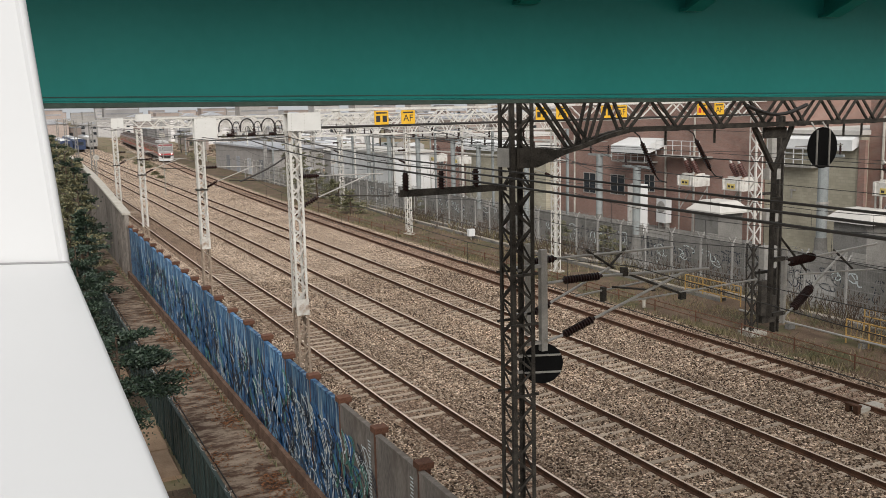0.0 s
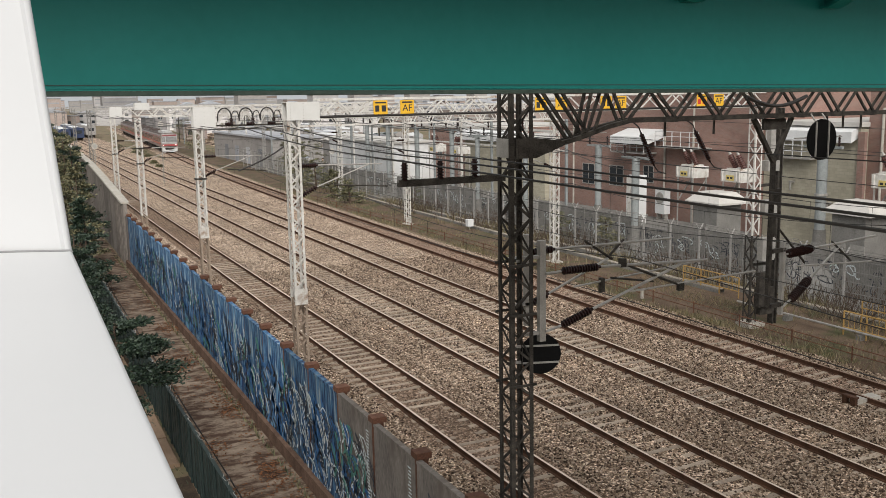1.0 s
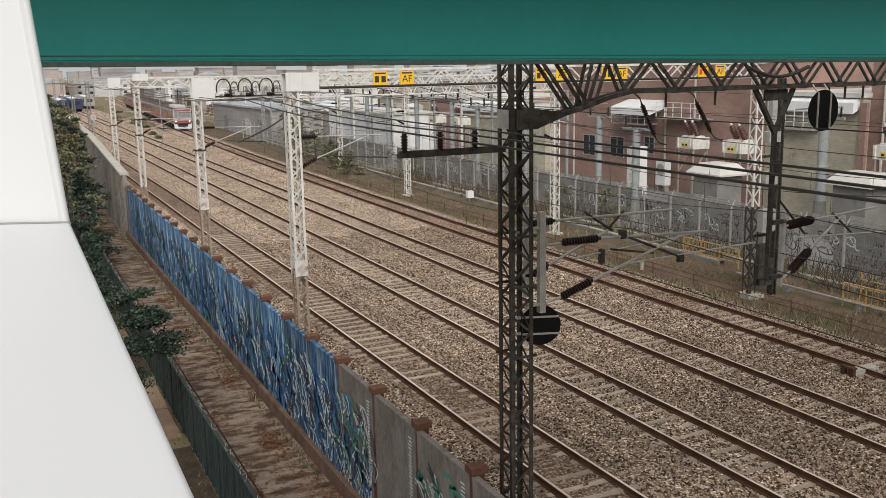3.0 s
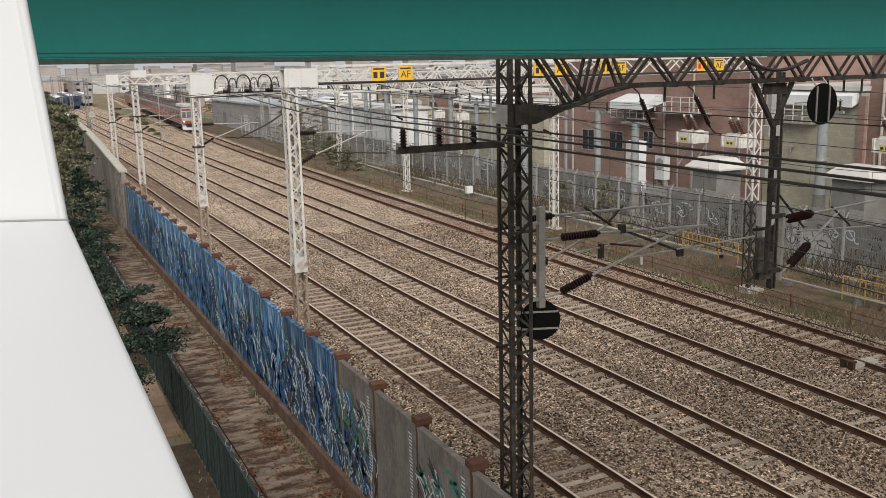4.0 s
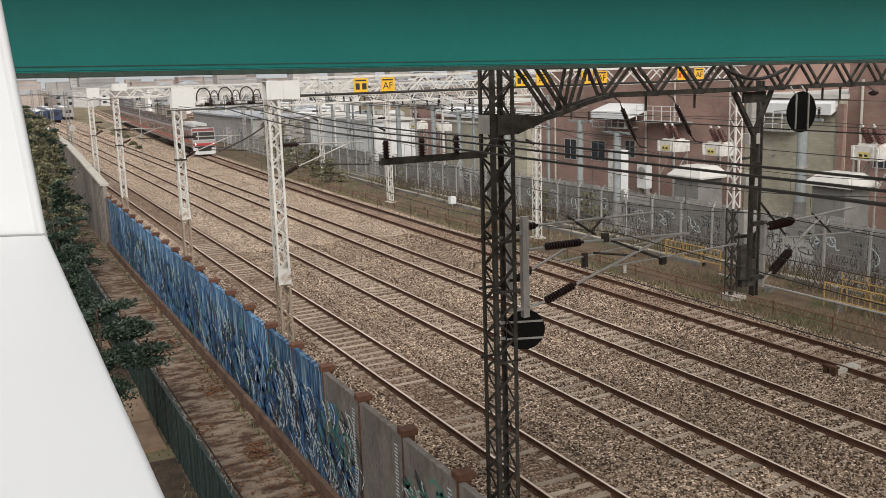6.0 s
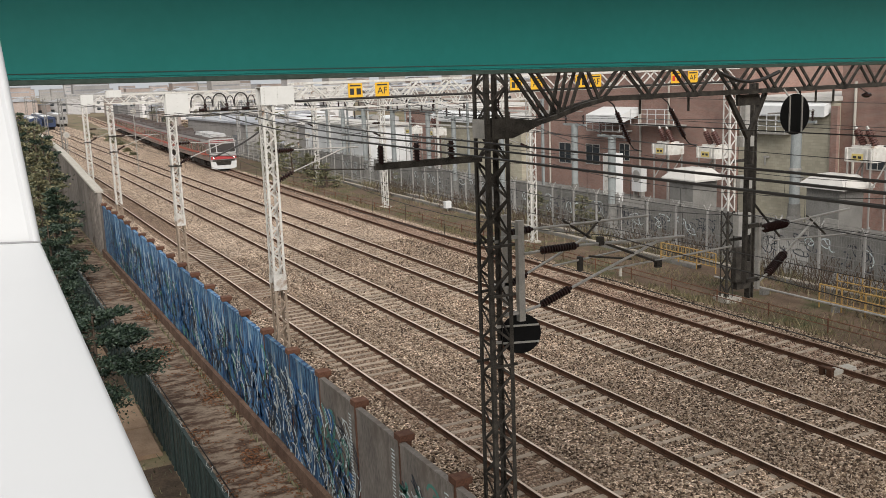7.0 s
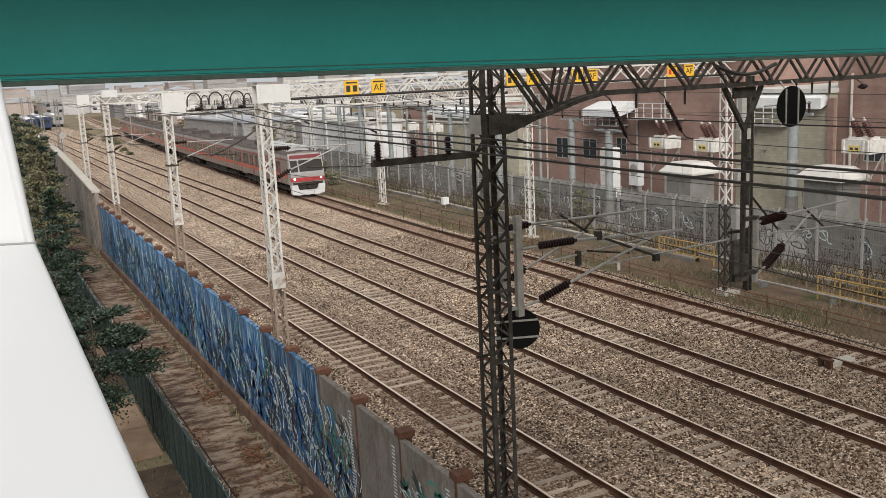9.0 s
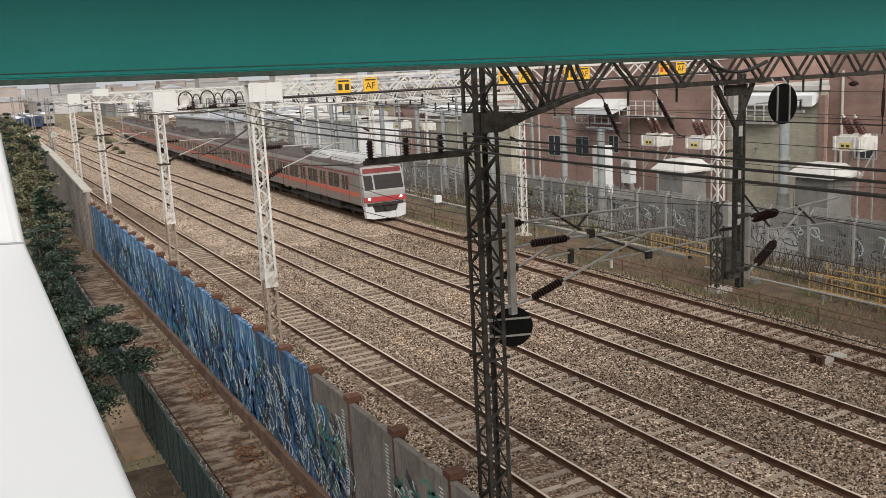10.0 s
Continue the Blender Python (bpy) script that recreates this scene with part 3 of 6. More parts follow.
# ---- overhead line masts and gantries ----
def lattice_mast(name, label, at, w, d, z0, z1, mat, foot=None, split=0.0, pitch=0.42, chord=0.075):
    m = thing(name, label, "catenary mast", at, "overhead line masts")
    spans = [(z0, z1, mat)] if not foot else [(z0, split, foot), (split, z1, mat)]
    for a, b, mt in spans:
        for sx in (-1, 1):
            for sy in (-1, 1):
                x, y = sx * w / 2, sy * d / 2
                part("chord", Shape().box(min(x, x - sx * chord), max(x, x - sx * chord), min(y, y - sy * 0.012), max(y, y - sy * 0.012), a, b)
                     .box(min(x, x - sx * 0.012), max(x, x - sx * 0.012), min(y - sy * 0.012, y - sy * chord), max(y - sy * 0.012, y - sy * chord), a, b), mt, m)
        n = max(1, round((b - a) / pitch))
        step = (b - a) / n
        single = at[1] < 50
        for face in range(4):
            joined = Shape()
            for flip in (-1, 1):
                one = Shape()
                if face < 2:
                    y = (d / 2 - 0.02) * (1 if face else -1)
                    one.bar((-flip * (w / 2 - 0.04), y, 0), (flip * (w / 2 - 0.04), y, step), 0.014, 0.05)
                else:
                    x = (w / 2 - 0.02) * (1 if face == 3 else -1)
                    one.bar((x, -flip * (d / 2 - 0.04), 0), (x, flip * (d / 2 - 0.04), step), 0.014, 0.05)
                shared = one.data("lacing_bar", mt)
                for k in range(n):
                    if (1 if (k + face) % 2 else -1) != flip:
                        continue
                    if single:
                        part("lacing_bar", shared, None, m).location = (0, 0, a + step * k)
                    else:
                        joined.add([(vx, vy, vz + a + step * k) for vx, vy, vz in one.v], one.f)
            if not single:
                tagged(part("lacing", joined, mt, m), kind="stuff")
    part("footing", Shape().box(-w * 0.85, w * 0.85, -d * 0.85, d * 0.85, z0 - 0.5, z0 + 0.12), M_COPE, m, "pale concrete footing")
    return m


def truss(name, label, y, x0, x1, z0, z1, depth, mat, pitch=1.4, chord=0.09, web=0.06, group="overhead line gantries"):
    g = thing(name, label, "catenary gantry", (0, y, 0), group)
    for sy in (-1, 1):
        for z in (z0, z1):
            yy = sy * depth / 2
            part("chord", Shape().box(x0, x1, yy - chord / 2, yy + chord / 2, z, z + 0.014).box(x0, x1, yy + sy * (chord / 2 - 0.014), yy + sy * chord / 2, z + 0.014, z + chord), mat, g)
    n = max(2, round((x1 - x0) / pitch) * 2)
    for sy in (-1, 1):
        for k in range(n):
            xa, xb = x0 + (x1 - x0) * k / n, x0 + (x1 - x0) * (k + 1) / n
            za, zb = (z0 + 0.03, z1) if k % 2 == 0 else (z1, z0 + 0.03)
            part("diagonal", Shape().bar((xa, sy * depth / 2, za), (xb, sy * depth / 2, zb), web, web * 0.5, up=(0, 1, 0)), mat, g)
    s = Shape()
    for k in range(n // 2 + 1):
        x = x0 + (x1 - x0) * k / (n // 2)
        s.bar((x, -depth / 2, z0 + 0.02), (x, depth / 2, z0 + 0.02), web)
        s.bar((x, -depth / 2, z1 + 0.02), (x, depth / 2, z1 + 0.02), web)
    part("cross_bars", s, mat, g)
    return g


def insulator(s, p, q, r=0.075, sheds=10, core=0.035):
    """Ribbed porcelain between p and q, added to shape s."""
    prof = [(0, core)]
    for k in range(sheds):
        a = 0.06 + 0.88 * k / sheds
        b = 0.88 / sheds
        prof += [(a, core), (a + b * 0.15, r), (a + b * 0.55, r * 0.92), (a + b * 0.7, core)]
    prof.append((1, core))
    return s.lathe(p, q, prof, 10)


def round_sign(name, label, at, rz, r, bars):
    """A round sign seen from behind: black back, two pale mounting rails."""
    t = thing(name, label, "sign", at)
    t.rotation_euler = (0, 0, radians(rz))
    part("disc", Shape().lathe((0, 0.012, 0), (0, -0.012, 0), ((0, r * 0.985), (0.2, r), (0.8, r), (1, r * 0.985)), 40), M_BLACK, t)
    for o in (-0.42 * r, 0.42 * r):
        half = math.sqrt(r * r - o * o) * 0.97
        s = Shape()
        if bars == 'across':
            s.box(-half, half, -0.04, -0.0125, o - 0.018, o + 0.018)
        else:
            s.box(o - 0.018, o + 0.018, -0.04, -0.0125, -half, half)
        part("mounting_rail", s, M_GALV, t, "pale galvanised rail")
    return t


def build_near_gantry():
    """The dark gantry nearest the bridge, with its arms and signs."""
    Y = 15.3
    m = lattice_mast("lattice_mast", "dark weathered steel lattice mast close to the bridge", (8.9, Y, 0), 0.5, 0.5, -0.6, 10.1, M_DARK, chord=0.085, pitch=0.36)
    part("gusset_plate", Shape().prism([(-0.13, 8.4), (0.32, 8.4), (0.95, 8.62), (0.95, 8.7), (0.3, 8.78), (-0.13, 8.78)], 'y', -0.275, -0.26), M_DARK, m, "riveted gusset plate")
    part("gusset_plate", Shape().prism([(-0.13, 8.4), (0.32, 8.4), (0.95, 8.62), (0.95, 8.7), (0.3, 8.78), (-0.13, 8.78)], 'y', 0.26, 0.275), M_DARK, m)
    part("side_plate", Shape().box(-0.275, -0.258, -0.2, 0.24, 8.42, 8.78), M_GALV, m, "pale galvanised plate")
    rv = Shape()
    for i in range(5):
        for x in (-0.08, 0.24):
            rv.tube((x, -0.276, 8.45 + i * 0.07), (x, -0.29, 8.45 + i * 0.07), 0.013, 6)
    part("rivets", rv, M_DARK, m)
    for z in (6.32, 5.33, 3.9):
        part("clamp", Shape().box(-0.3, 0.3, -0.3, -0.262, z, z + 0.05), M_DARK, m)
        part("clamp", Shape().box(-0.3, 0.3, 0.262, 0.3, z, z + 0.05), M_DARK, m)
    # the beam leaves the mast slightly askew
    skew = pose(8.9, Y, 0, 0, 0.3, 8.5) @ pose(-8.9, 0, 0)

    def along(x, z):
        return skew @ Vector((x, 0, z))

    g = truss("gantry_beam", "dark steel lattice gantry beam with curved knee over the tracks", Y, 11.75, 34.5, 9.0, 9.75, 0.2, M_DARK, pitch=1.55, chord=0.1, web=0.07)
    g.matrix_world = skew
    for sy in (-0.1, 0.1):
        part("knee_chord", Shape().bar((9.86, sy, 8.63), (10.43, sy, 8.74), 0.09).bar((10.43, sy, 8.74), (11.16, sy, 8.93), 0.09).bar((11.16, sy, 8.93), (11.8, sy, 9.04), 0.09), M_DARK, g)
        part("top_chord", Shape().box(9.1, 11.8, sy - 0.045, sy + 0.045, 9.75, 9.84), M_DARK, g)
        for xa, za, xb, zb in ((9.35, 9.75, 10.25, 8.72), (9.85, 9.75, 10.65, 8.8), (10.48, 8.75, 10.76, 9.75), (10.82, 8.84, 11.2, 9.75), (11.27, 9.75, 11.66, 9.05)):
            part("diagonal", Shape().bar((xa, sy, za), (xb, sy, zb), 0.07, 0.035, up=(0, 1, 0)), M_DARK, g)
    # drop post with a forked head, hung from the beam between the second and third tracks, with its cantilever
    fork = Shape()
    for x in (16.0, 17.45):
        fork.bar((x, 0, 9.0), (16.8, 0, 7.95), 0.1, 0.09, up=(0, 1, 0))
    part("drop_fork", fork, M_DARK, g)
    part("drop_plate", Shape().box(16.35, 17.2, -0.03, 0.03, 8.72, 8.98), M_DARK, g)
    part("drop_post", Shape().box(16.76, 16.85, -0.05, 0.05, 4.3, 8.0), M_DARK, g, "dark hanging drop post")
    part("drop_bracket", Shape().box(16.88, 17.4, -0.05, 0.05, 5.7, 5.8), M_DARK, g)
    part("drop_bracket", Shape().box(16.88, 17.4, -0.05, 0.05, 4.32, 4.42), M_DARK, g)
    part("drop_bracket", Shape().box(16.62, 16.98, -0.12, -0.072, 6.95, 7.3), M_DARK, g)
    part("slung_cable", Shape().path([(15.4 + 0.28 * i, -0.25, 9.5 - 0.22 * math.sin(math.pi * i / 8)) for i in range(9)], 0.045, 6), M_WIRE, g, "thick black cable slung on the beam")
    for x in (13.0, 14.6, 18.9, 19.6, 20.4):
        part("hanger_pin", Shape().tube((x, 0, 9.02), (x, 0, 8.68), 0.03, 6), M_DARK, g)
    part("hanging_rod", Shape().tube((23.6, 0, 9.02), (23.6, 0, 7.3), 0.018, 6).lathe((23.6, 0, 8.6), (23.6, 0, 7.8), ((0, 0.03), (0.2, 0.05), (0.8, 0.05), (1, 0.03)), 8), M_INSUL, g, "thin dark hanging rod")
    part("drop_upright", Shape().box(17.3, 17.4, -0.05, 0.05, 4.1, 5.95), M_GALV, g)
    c = thing("cantilever", "galvanised tube cantilever with brown insulators on the drop post", "cantilever", group="overhead line cantilevers")
    c.matrix_world = skew @ pose(-0.2, 0, 0)
    part("insulator", insulator(Shape(), (17.75, 0, 5.62), (18.75, 0, 5.66), 0.12, 15, 0.08), M_INSUL, c)
    part("top_tube", Shape().tube((17.55, 0, 5.6), (17.76, 0, 5.62), 0.03), M_GALV, c)
    part("top_tube", Shape().tube((18.75, 0, 5.66), (21.6, 0, 5.72), 0.032), M_GALV, c)
    part("insulator", insulator(Shape(), (17.95, 0, 4.42), (18.7, 0, 4.88), 0.12, 13, 0.08), M_INSUL, c)
    part("strut_tube", Shape().tube((17.55, 0, 4.25), (17.96, 0, 4.43), 0.03), M_GALV, c)
    part("strut_tube", Shape().tube((18.7, 0, 4.88), (20.1, 0, 5.68), 0.032), M_GALV, c)
    part("registration_tube", Shape().tube((18.0, -0.1, 5.3), (21.9, -0.1, 5.02), 0.022), M_GALV, c)
    part("steady_arm", Shape().tube((19.6, 0, 5.75), (20.5, 0, 5.15), 0.028), M_DARK, c, "dark steel steady arm")
    part("steady_arm", Shape().tube((17.5, 0.1, 6.25), (18.6, 0.1, 5.3), 0.03), M_DARK, c, "dark steel steady arm")
    # hanging insulator strings
    for x, dx in ((12.2, 0.62), (13.9, 0.76)):
        h = thing("insulator_string", "dark ribbed insulator string hanging from the gantry", "insulator", group="hanging insulators")
        h.matrix_world = skew @ pose(x, 0, 0)
        part("insulator", insulator(Shape(), (0.06, 0, 8.78), (dx * 0.8, 0, 8.06), 0.055, 12, 0.024), M_INSUL, h)
        part("hook", Shape().path([(0, 0.2, 9.02), (0.0, 0.0, 8.9), (0.06, 0, 8.78)], 0.016), M_WIRE, h)
        part("tail", Shape().path([(dx * 0.8, 0, 8.06), (dx, 0, 7.93), (dx + 0.35, 0.1, 7.86)], 0.014), M_WIRE, h)
    h = thing("drop_insulator", "small dark insulator under the gantry", "insulator", group="hanging insulators")
    h.matrix_world = skew @ pose(22.0, 0, 0)
    part("insulator", Shape().lathe((0, 0, 8.86), (0, 0, 8.72), ((0, 0.03), (0.3, 0.13), (0.7, 0.13), (1, 0.05)), 10), M_INSUL, h)
    part("hook", Shape().tube((0, 0.25, 9.02), (0, 0, 8.86), 0.012), M_WIRE, h)
    e = along(18.15, 8.45)
    s2 = round_sign("round_sign", "black back of a round sign hung from the gantry", (e.x, e.y - 0.42, e.z), 0, 0.5, 'up')
    part("hanger", Shape().tube((-0.2, 0, 0.4), (-0.2, 0.18, 0.62), 0.02), M_GALV, s2)
    part("hanger", Shape().tube((0.2, 0, 0.4), (0.2, 0.2, 0.62), 0.02), M_GALV, s2)
    part("hanger", Shape().tube((-0.8, 0.1, 0.05), (0.8, 0.1, 0.05), 0.016), M_GALV, s2)
    s1 = round_sign("round_sign", "black back of a round sign clamped to the mast", (9.5, Y + 0.05, 4.42), -20, 0.42, 'across')
    part("hanger", Shape().box(-0.5, 0, 0.02, 0.06, 0.13, 0.19), M_GALV, s1)
    part("hanger", Shape().box(-0.5, 0, 0.02, 0.06, -0.2, -0.14), M_GALV, s1)
    # feeder arm on the outer side with three post insulators
    a = thing("feeder_crossarm", "dark steel crossarm on the mast carrying three upright insulators", "crossarm", (0, Y, 0))
    part("arm", Shape().box(6.45, 8.66, -0.05, 0.05, 7.98, 8.06).box(6.45, 8.66, -0.05, -0.04, 8.06, 8.11), M_DARK, a)
    for x in (6.58, 7.3, 8.02):
        part("post_insulator", insulator(Shape(), (x, 0, 8.06), (x, 0, 8.42), 0.07, 6, 0.045), M_INSUL, a)
    # cantilevers to the nearest track
    c = thing("cantilever", "galvanised tube cantilever with brown ribbed insulators and registration arm", "cantilever", (0, Y, 0), "overhead line cantilevers")
    part("upright", Shape().box(9.42, 9.56, -0.06, 0.06, 4.7, 6.75).box(9.1, 9.43, -0.04, 0.04, 6.4, 6.46).box(9.1, 9.43, -0.04, 0.04, 4.85, 4.91), M_GALV, c)
    part("insulator", insulator(Shape(), (9.85, -0.15, 6.12), (10.8, -0.15, 6.12), 0.085, 13), M_INSUL, c)
    part("top_tube", Shape().tube((9.5, -0.15, 6.1), (9.86, -0.15, 6.11), 0.03), M_GALV, c)
    part("top_tube", Shape().tube((10.78, -0.15, 6.12), (13.6, -0.15, 6.0), 0.032), M_GALV, c)
    part("insulator", insulator(Shape(), (9.85, -0.15, 5.0), (10.62, -0.15, 5.26), 0.085, 11), M_INSUL, c)
    part("strut_tube", Shape().tube((9.5, -0.15, 4.93), (9.86, -0.15, 5.0), 0.03), M_GALV, c)
    part("strut_tube", Shape().tube((10.6, -0.15, 5.25), (12.95, -0.15, 6.0), 0.032), M_GALV, c)
    part("registration_tube", Shape().tube((11.55, -0.15, 5.52), (15.0, -0.15, 5.62), 0.022), M_GALV, c)
    part("registration_tube", Shape().tube((10.4, 0.2, 5.68), (13.55, 0.2, 5.9), 0.022), M_GALV, c)
    part("steady_arm", Shape().tube((11.35, -0.15, 6.14), (12.9, -0.15, 5.5), 0.028), M_DARK, c, "dark steel steady arm")
    part("steady_arm", Shape().tube((11.1, -0.1, 5.85), (12.2, -0.1, 5.66), 0.022), M_DARK, c, "dark steel steady arm")
    part("clamp", Shape().box(11.3, 11.42, -0.2, -0.08, 6.06, 6.24), M_DARK, c)
    part("clamp", Shape().box(12.82, 12.96, -0.19, -0.1, 5.4, 5.56), M_DARK, c)
    part("clamp", Shape().box(11.05, 11.13, 0.14, 0.26, 5.5, 5.8), M_DARK, c)
    c = thing("cantilever", "second galvanised tube cantilever behind the first on the mast", "cantilever", (0, Y + 0.55, 0), "overhead line cantilevers")
    part("upright", Shape().box(9.1, 9.54, -0.05, 0.05, 6.3, 6.36).box(9.1, 9.54, -0.05, 0.05, 5.33, 5.39).box(9.42, 9.54, -0.05, 0.05, 4.9, 6.8).box(9.06, 9.14, -0.32, 0.05, 6.3, 6.36), M_GALV, c)
    part("insulator", insulator(Shape(), (9.5, 0, 6.42), (10.15, 0, 6.44), 0.08, 8), M_INSUL, c)
    part("top_tube", Shape().tube((10.15, 0, 6.44), (13.2, 0, 6.42), 0.028), M_GALV, c)
    part("insulator", insulator(Shape(), (9.6, 0, 5.35), (10.0, 0, 5.52), 0.08, 6), M_INSUL, c)
    part("strut_tube", Shape().tube((9.98, 0, 5.51), (11.5, 0, 6.12), 0.028), M_GALV, c)
    part("steady_arm", Shape().tube((10.9, 0, 6.55), (11.6, 0, 6.1), 0.028), M_DARK, c)
    part("steady_arm", Shape().tube((11.9, 0, 6.5), (11.5, 0, 6.15), 0.026), M_DARK, c)


def build_white_gantries():
    specs = ((29.9, 8.82, 8.96, 9.55, (8.59, 9.72, 8.93, 9.53), 29.6, 30.0), (47.5, 9.1, 8.2, 9.15, (8.86, 9.98, 8.27, 9.34), 30.8, 48.1),
             (68.7, 9.0, 8.6, 9.3, (8.84, 9.85, 9.15, 9.64), 30.1, 69.5), (84.0, 8.95, 8.5, 9.2, (8.76, 9.74, 8.48, 9.36), 32.4, 92.5))
    for k, (y, x, z0, z1, box, xr, yr) in enumerate(specs):
        lattice_mast("lattice_mast", "white painted lattice mast with rusty brown foot behind the wall", (x, y, 0), 0.42, 0.5, -0.6, z0 + 0.0, M_PALE, M_BROWN, 2.9 if k < 2 else 1.6, pitch=0.36)
        g = truss("gantry_beam", "white painted lattice gantry beam across the tracks", y, box[1] - 0.02, xr, z0, z1, 0.45, M_PALE, pitch=1.35 if k != 1 else 1.1, chord=0.08, web=0.055)
        part("end_plate", Shape().box(box[0], box[1], -0.29, -0.26, box[2], box[3]).box(box[0], box[1], 0.26, 0.29, box[2], box[3]).box(box[0], box[1], -0.26, 0.26, box[3] - 0.03, box[3]), M_ENDPLATE, g, "white plated end of the beam")
        rv = Shape()
        for xx in (box[0] + 0.12, (box[0] + box[1]) / 2):
            for i in range(6):
                z = box[2] + 0.06 + (box[3] - box[2] - 0.12) * i / 5
                rv.tube((xx, -0.288, z), (xx, -0.3, z), 0.014, 6)
        part("rivets", rv, M_GALV, g)
        if k < 2:
            part("band_plate", Shape().box(x - 0.225, x + 0.225, -0.268, -0.256, 2.7, 3.25).box(x - 0.225, x + 0.225, 0.256, 0.268, 2.7, 3.25), M_PALE, g, "white band plate on the mast")
        if k == 0:
            part("cable_run", Shape().tube((box[1], -0.25, z0 + 0.06), (xr, -0.25, z0 + 0.06), 0.045, 8), M_WIRE, g, "thick black cable along the beam")
            r = lattice_mast("lattice_mast", "lattice mast white above and dark below with grey boxes", (29.45, 30.0, 0), 0.42, 0.42, -0.75, 8.9, M_PALE, M_DARK, 3.4, pitch=0.4)
            for x0, x1, z0b, z1b in ((0.35, 1.0, 6.2, 6.65), (0.25, 0.95, 4.35, 4.92)):
                part("equipment_box", Shape().box(x0, x1, -0.45, 0.0, z0b, z1b).box(x1, x1 + 0.08, -0.35, -0.1, z0b + 0.1, z1b - 0.1), M_GALV, r, "grey steel box")
            part("equipment_box", Shape().box(0.1, 0.8, -0.55, -0.22, 2.3, 3.3).box(0.82, 0.9, -0.5, -0.25, 2.35, 3.25), M_GALV, r, "grey ribbed switch box")
            part("conduit", Shape().box(0.7, 0.98, -0.2, 0.05, 6.66, 8.4), M_GALV, r, "pale vertical conduit")
            part("support_post", Shape().box(1.24, 1.29, -0.15, 0.15, -0.75, 8.9).box(1.29, 1.45, -0.04, 0.04, -0.75, 8.9).box(1.45, 1.5, -0.15, 0.15, -0.75, 8.9), M_DARK, r, "dark rolled steel column")
            part("switch_box", Shape().box(0.1, 0.75, -0.45, -0.22, 0.2, 1.75).box(0.35, 1.15, -0.3, 0.1, -0.2, 1.0), M_DARK, r, "dark steel cabinet")
            part("tie_bar", Shape().box(0.2, 1.6, -0.06, 0.06, 2.0, 2.12).box(0.2, 1.6, -0.06, 0.06, 5.5, 5.62), M_DARK, r)
            part("plinth", Shape().box(-0.4, 0.5, -0.45, 0.4, -0.9, -0.5), M_COPE, r, "pale concrete plinth")
        if k:
            lattice_mast("lattice_mast", "white painted lattice mast beside the substation fence", (xr, yr, 0), 0.45, 0.45, -0.75, z0 + 0.6, M_PALE, pitch=0.4)
    for k, (y, h) in enumerate(((112, 9.0), (140, 9.0), (170, 9.2), (205, 9.2))):
        x = 8.9 + 0.3 * bend(y)
        lattice_mast("lattice_mast", "distant grey lattice mast", (x, y, 0), 0.42, 0.5, -0.6, h, M_MESH, pitch=0.6)
        lattice_mast("lattice_mast", "distant grey lattice mast", (x + 25 + 0.7 * bend(y), y, 0), 0.42, 0.5, -0.75, h, M_MESHPALE, pitch=0.6)
        truss("gantry_beam", "distant grey lattice gantry beam", y, x, x + 25 + 0.7 * bend(y), h - 0.6, h, 0.45, M_MESHPALE, pitch=1.6)


def text_mesh(body, size, mat, name):
    cu = bpy.data.curves.new(name, 'FONT')
    cu.body, cu.size, cu.align_x, cu.align_y, cu.extrude = body, size, 'CENTER', 'CENTER', 0.002
    tmp = bpy.data.objects.new(name, cu)
    me = bpy.data.meshes.new_from_object(tmp)
    me.materials.clear()
    me.materials.append(mat)
    bpy.data.objects.remove(tmp)
    return me


def build_gantry_signs():
    af = text_mesh("AF", 0.33, M_INK, "lettering")
    for k, x in enumerate((12.0, 13.0, 18.45, 19.35, 21.4, 22.1, 26.15, 27.05)):
        s = thing("feeder_sign", "yellow feeder sign plate on the white gantry beam", "sign", (x - 0.1, 29.6, 9.31), "yellow gantry signs")
        part("plate", Shape().box(-0.26, 0.26, -0.008, 0.008, -0.25, 0.22), M_YELLOW, s)
        part("bracket", Shape().box(-0.2, -0.16, 0.008, 0.08, -0.24, 0.2), M_GALV, s)
        part("bracket", Shape().box(0.16, 0.2, 0.008, 0.08, -0.24, 0.2), M_GALV, s)
        part("caption_bar", Shape().box(-0.2, 0.2, -0.012, -0.0085, 0.12, 0.17), M_INK, s, "row of small dark characters")
        if k % 2:
            o = part("lettering", af, None, s, "black capital letters")
            o.matrix_local = pose(0, -0.011, -0.06, 90, 0, 0)
        else:
            part("character_bar", Shape().box(-0.2, -0.05, -0.012, -0.0085, -0.16, 0.05).box(0.04, 0.2, -0.012, -0.0085, -0.16, 0.05), M_RED if k > 5 else M_INK, s)


# ---- the train ----
M_STEEL = material("stainless_body", (0.21, 0.185, 0.165), (0.3, 0.27, 0.245), 0.42, metal=0.45, scale=1.5, fine=20, bump=0.02, contrast=0.3)
M_ORANGE = material("orange_red_band", (0.38, 0.1, 0.065), (0.46, 0.13, 0.085), 0.5, scale=2, fine=20, bump=0, contrast=0.3)
M_CRIMSON = material("red_front_band", (0.3, 0.04, 0.045), (0.36, 0.055, 0.055), 0.5, scale=2, fine=20, bump=0, contrast=0.3)
M_MAROON = material("maroon_brow", (0.13, 0.025, 0.027), (0.17, 0.038, 0.038), 0.5, scale=2, fine=20, bump=0)
M_UNIT = material("pale_roof_unit", (0.36, 0.35, 0.34), (0.48, 0.47, 0.46), 0.6, scale=2, fine=20, bump=0.05)
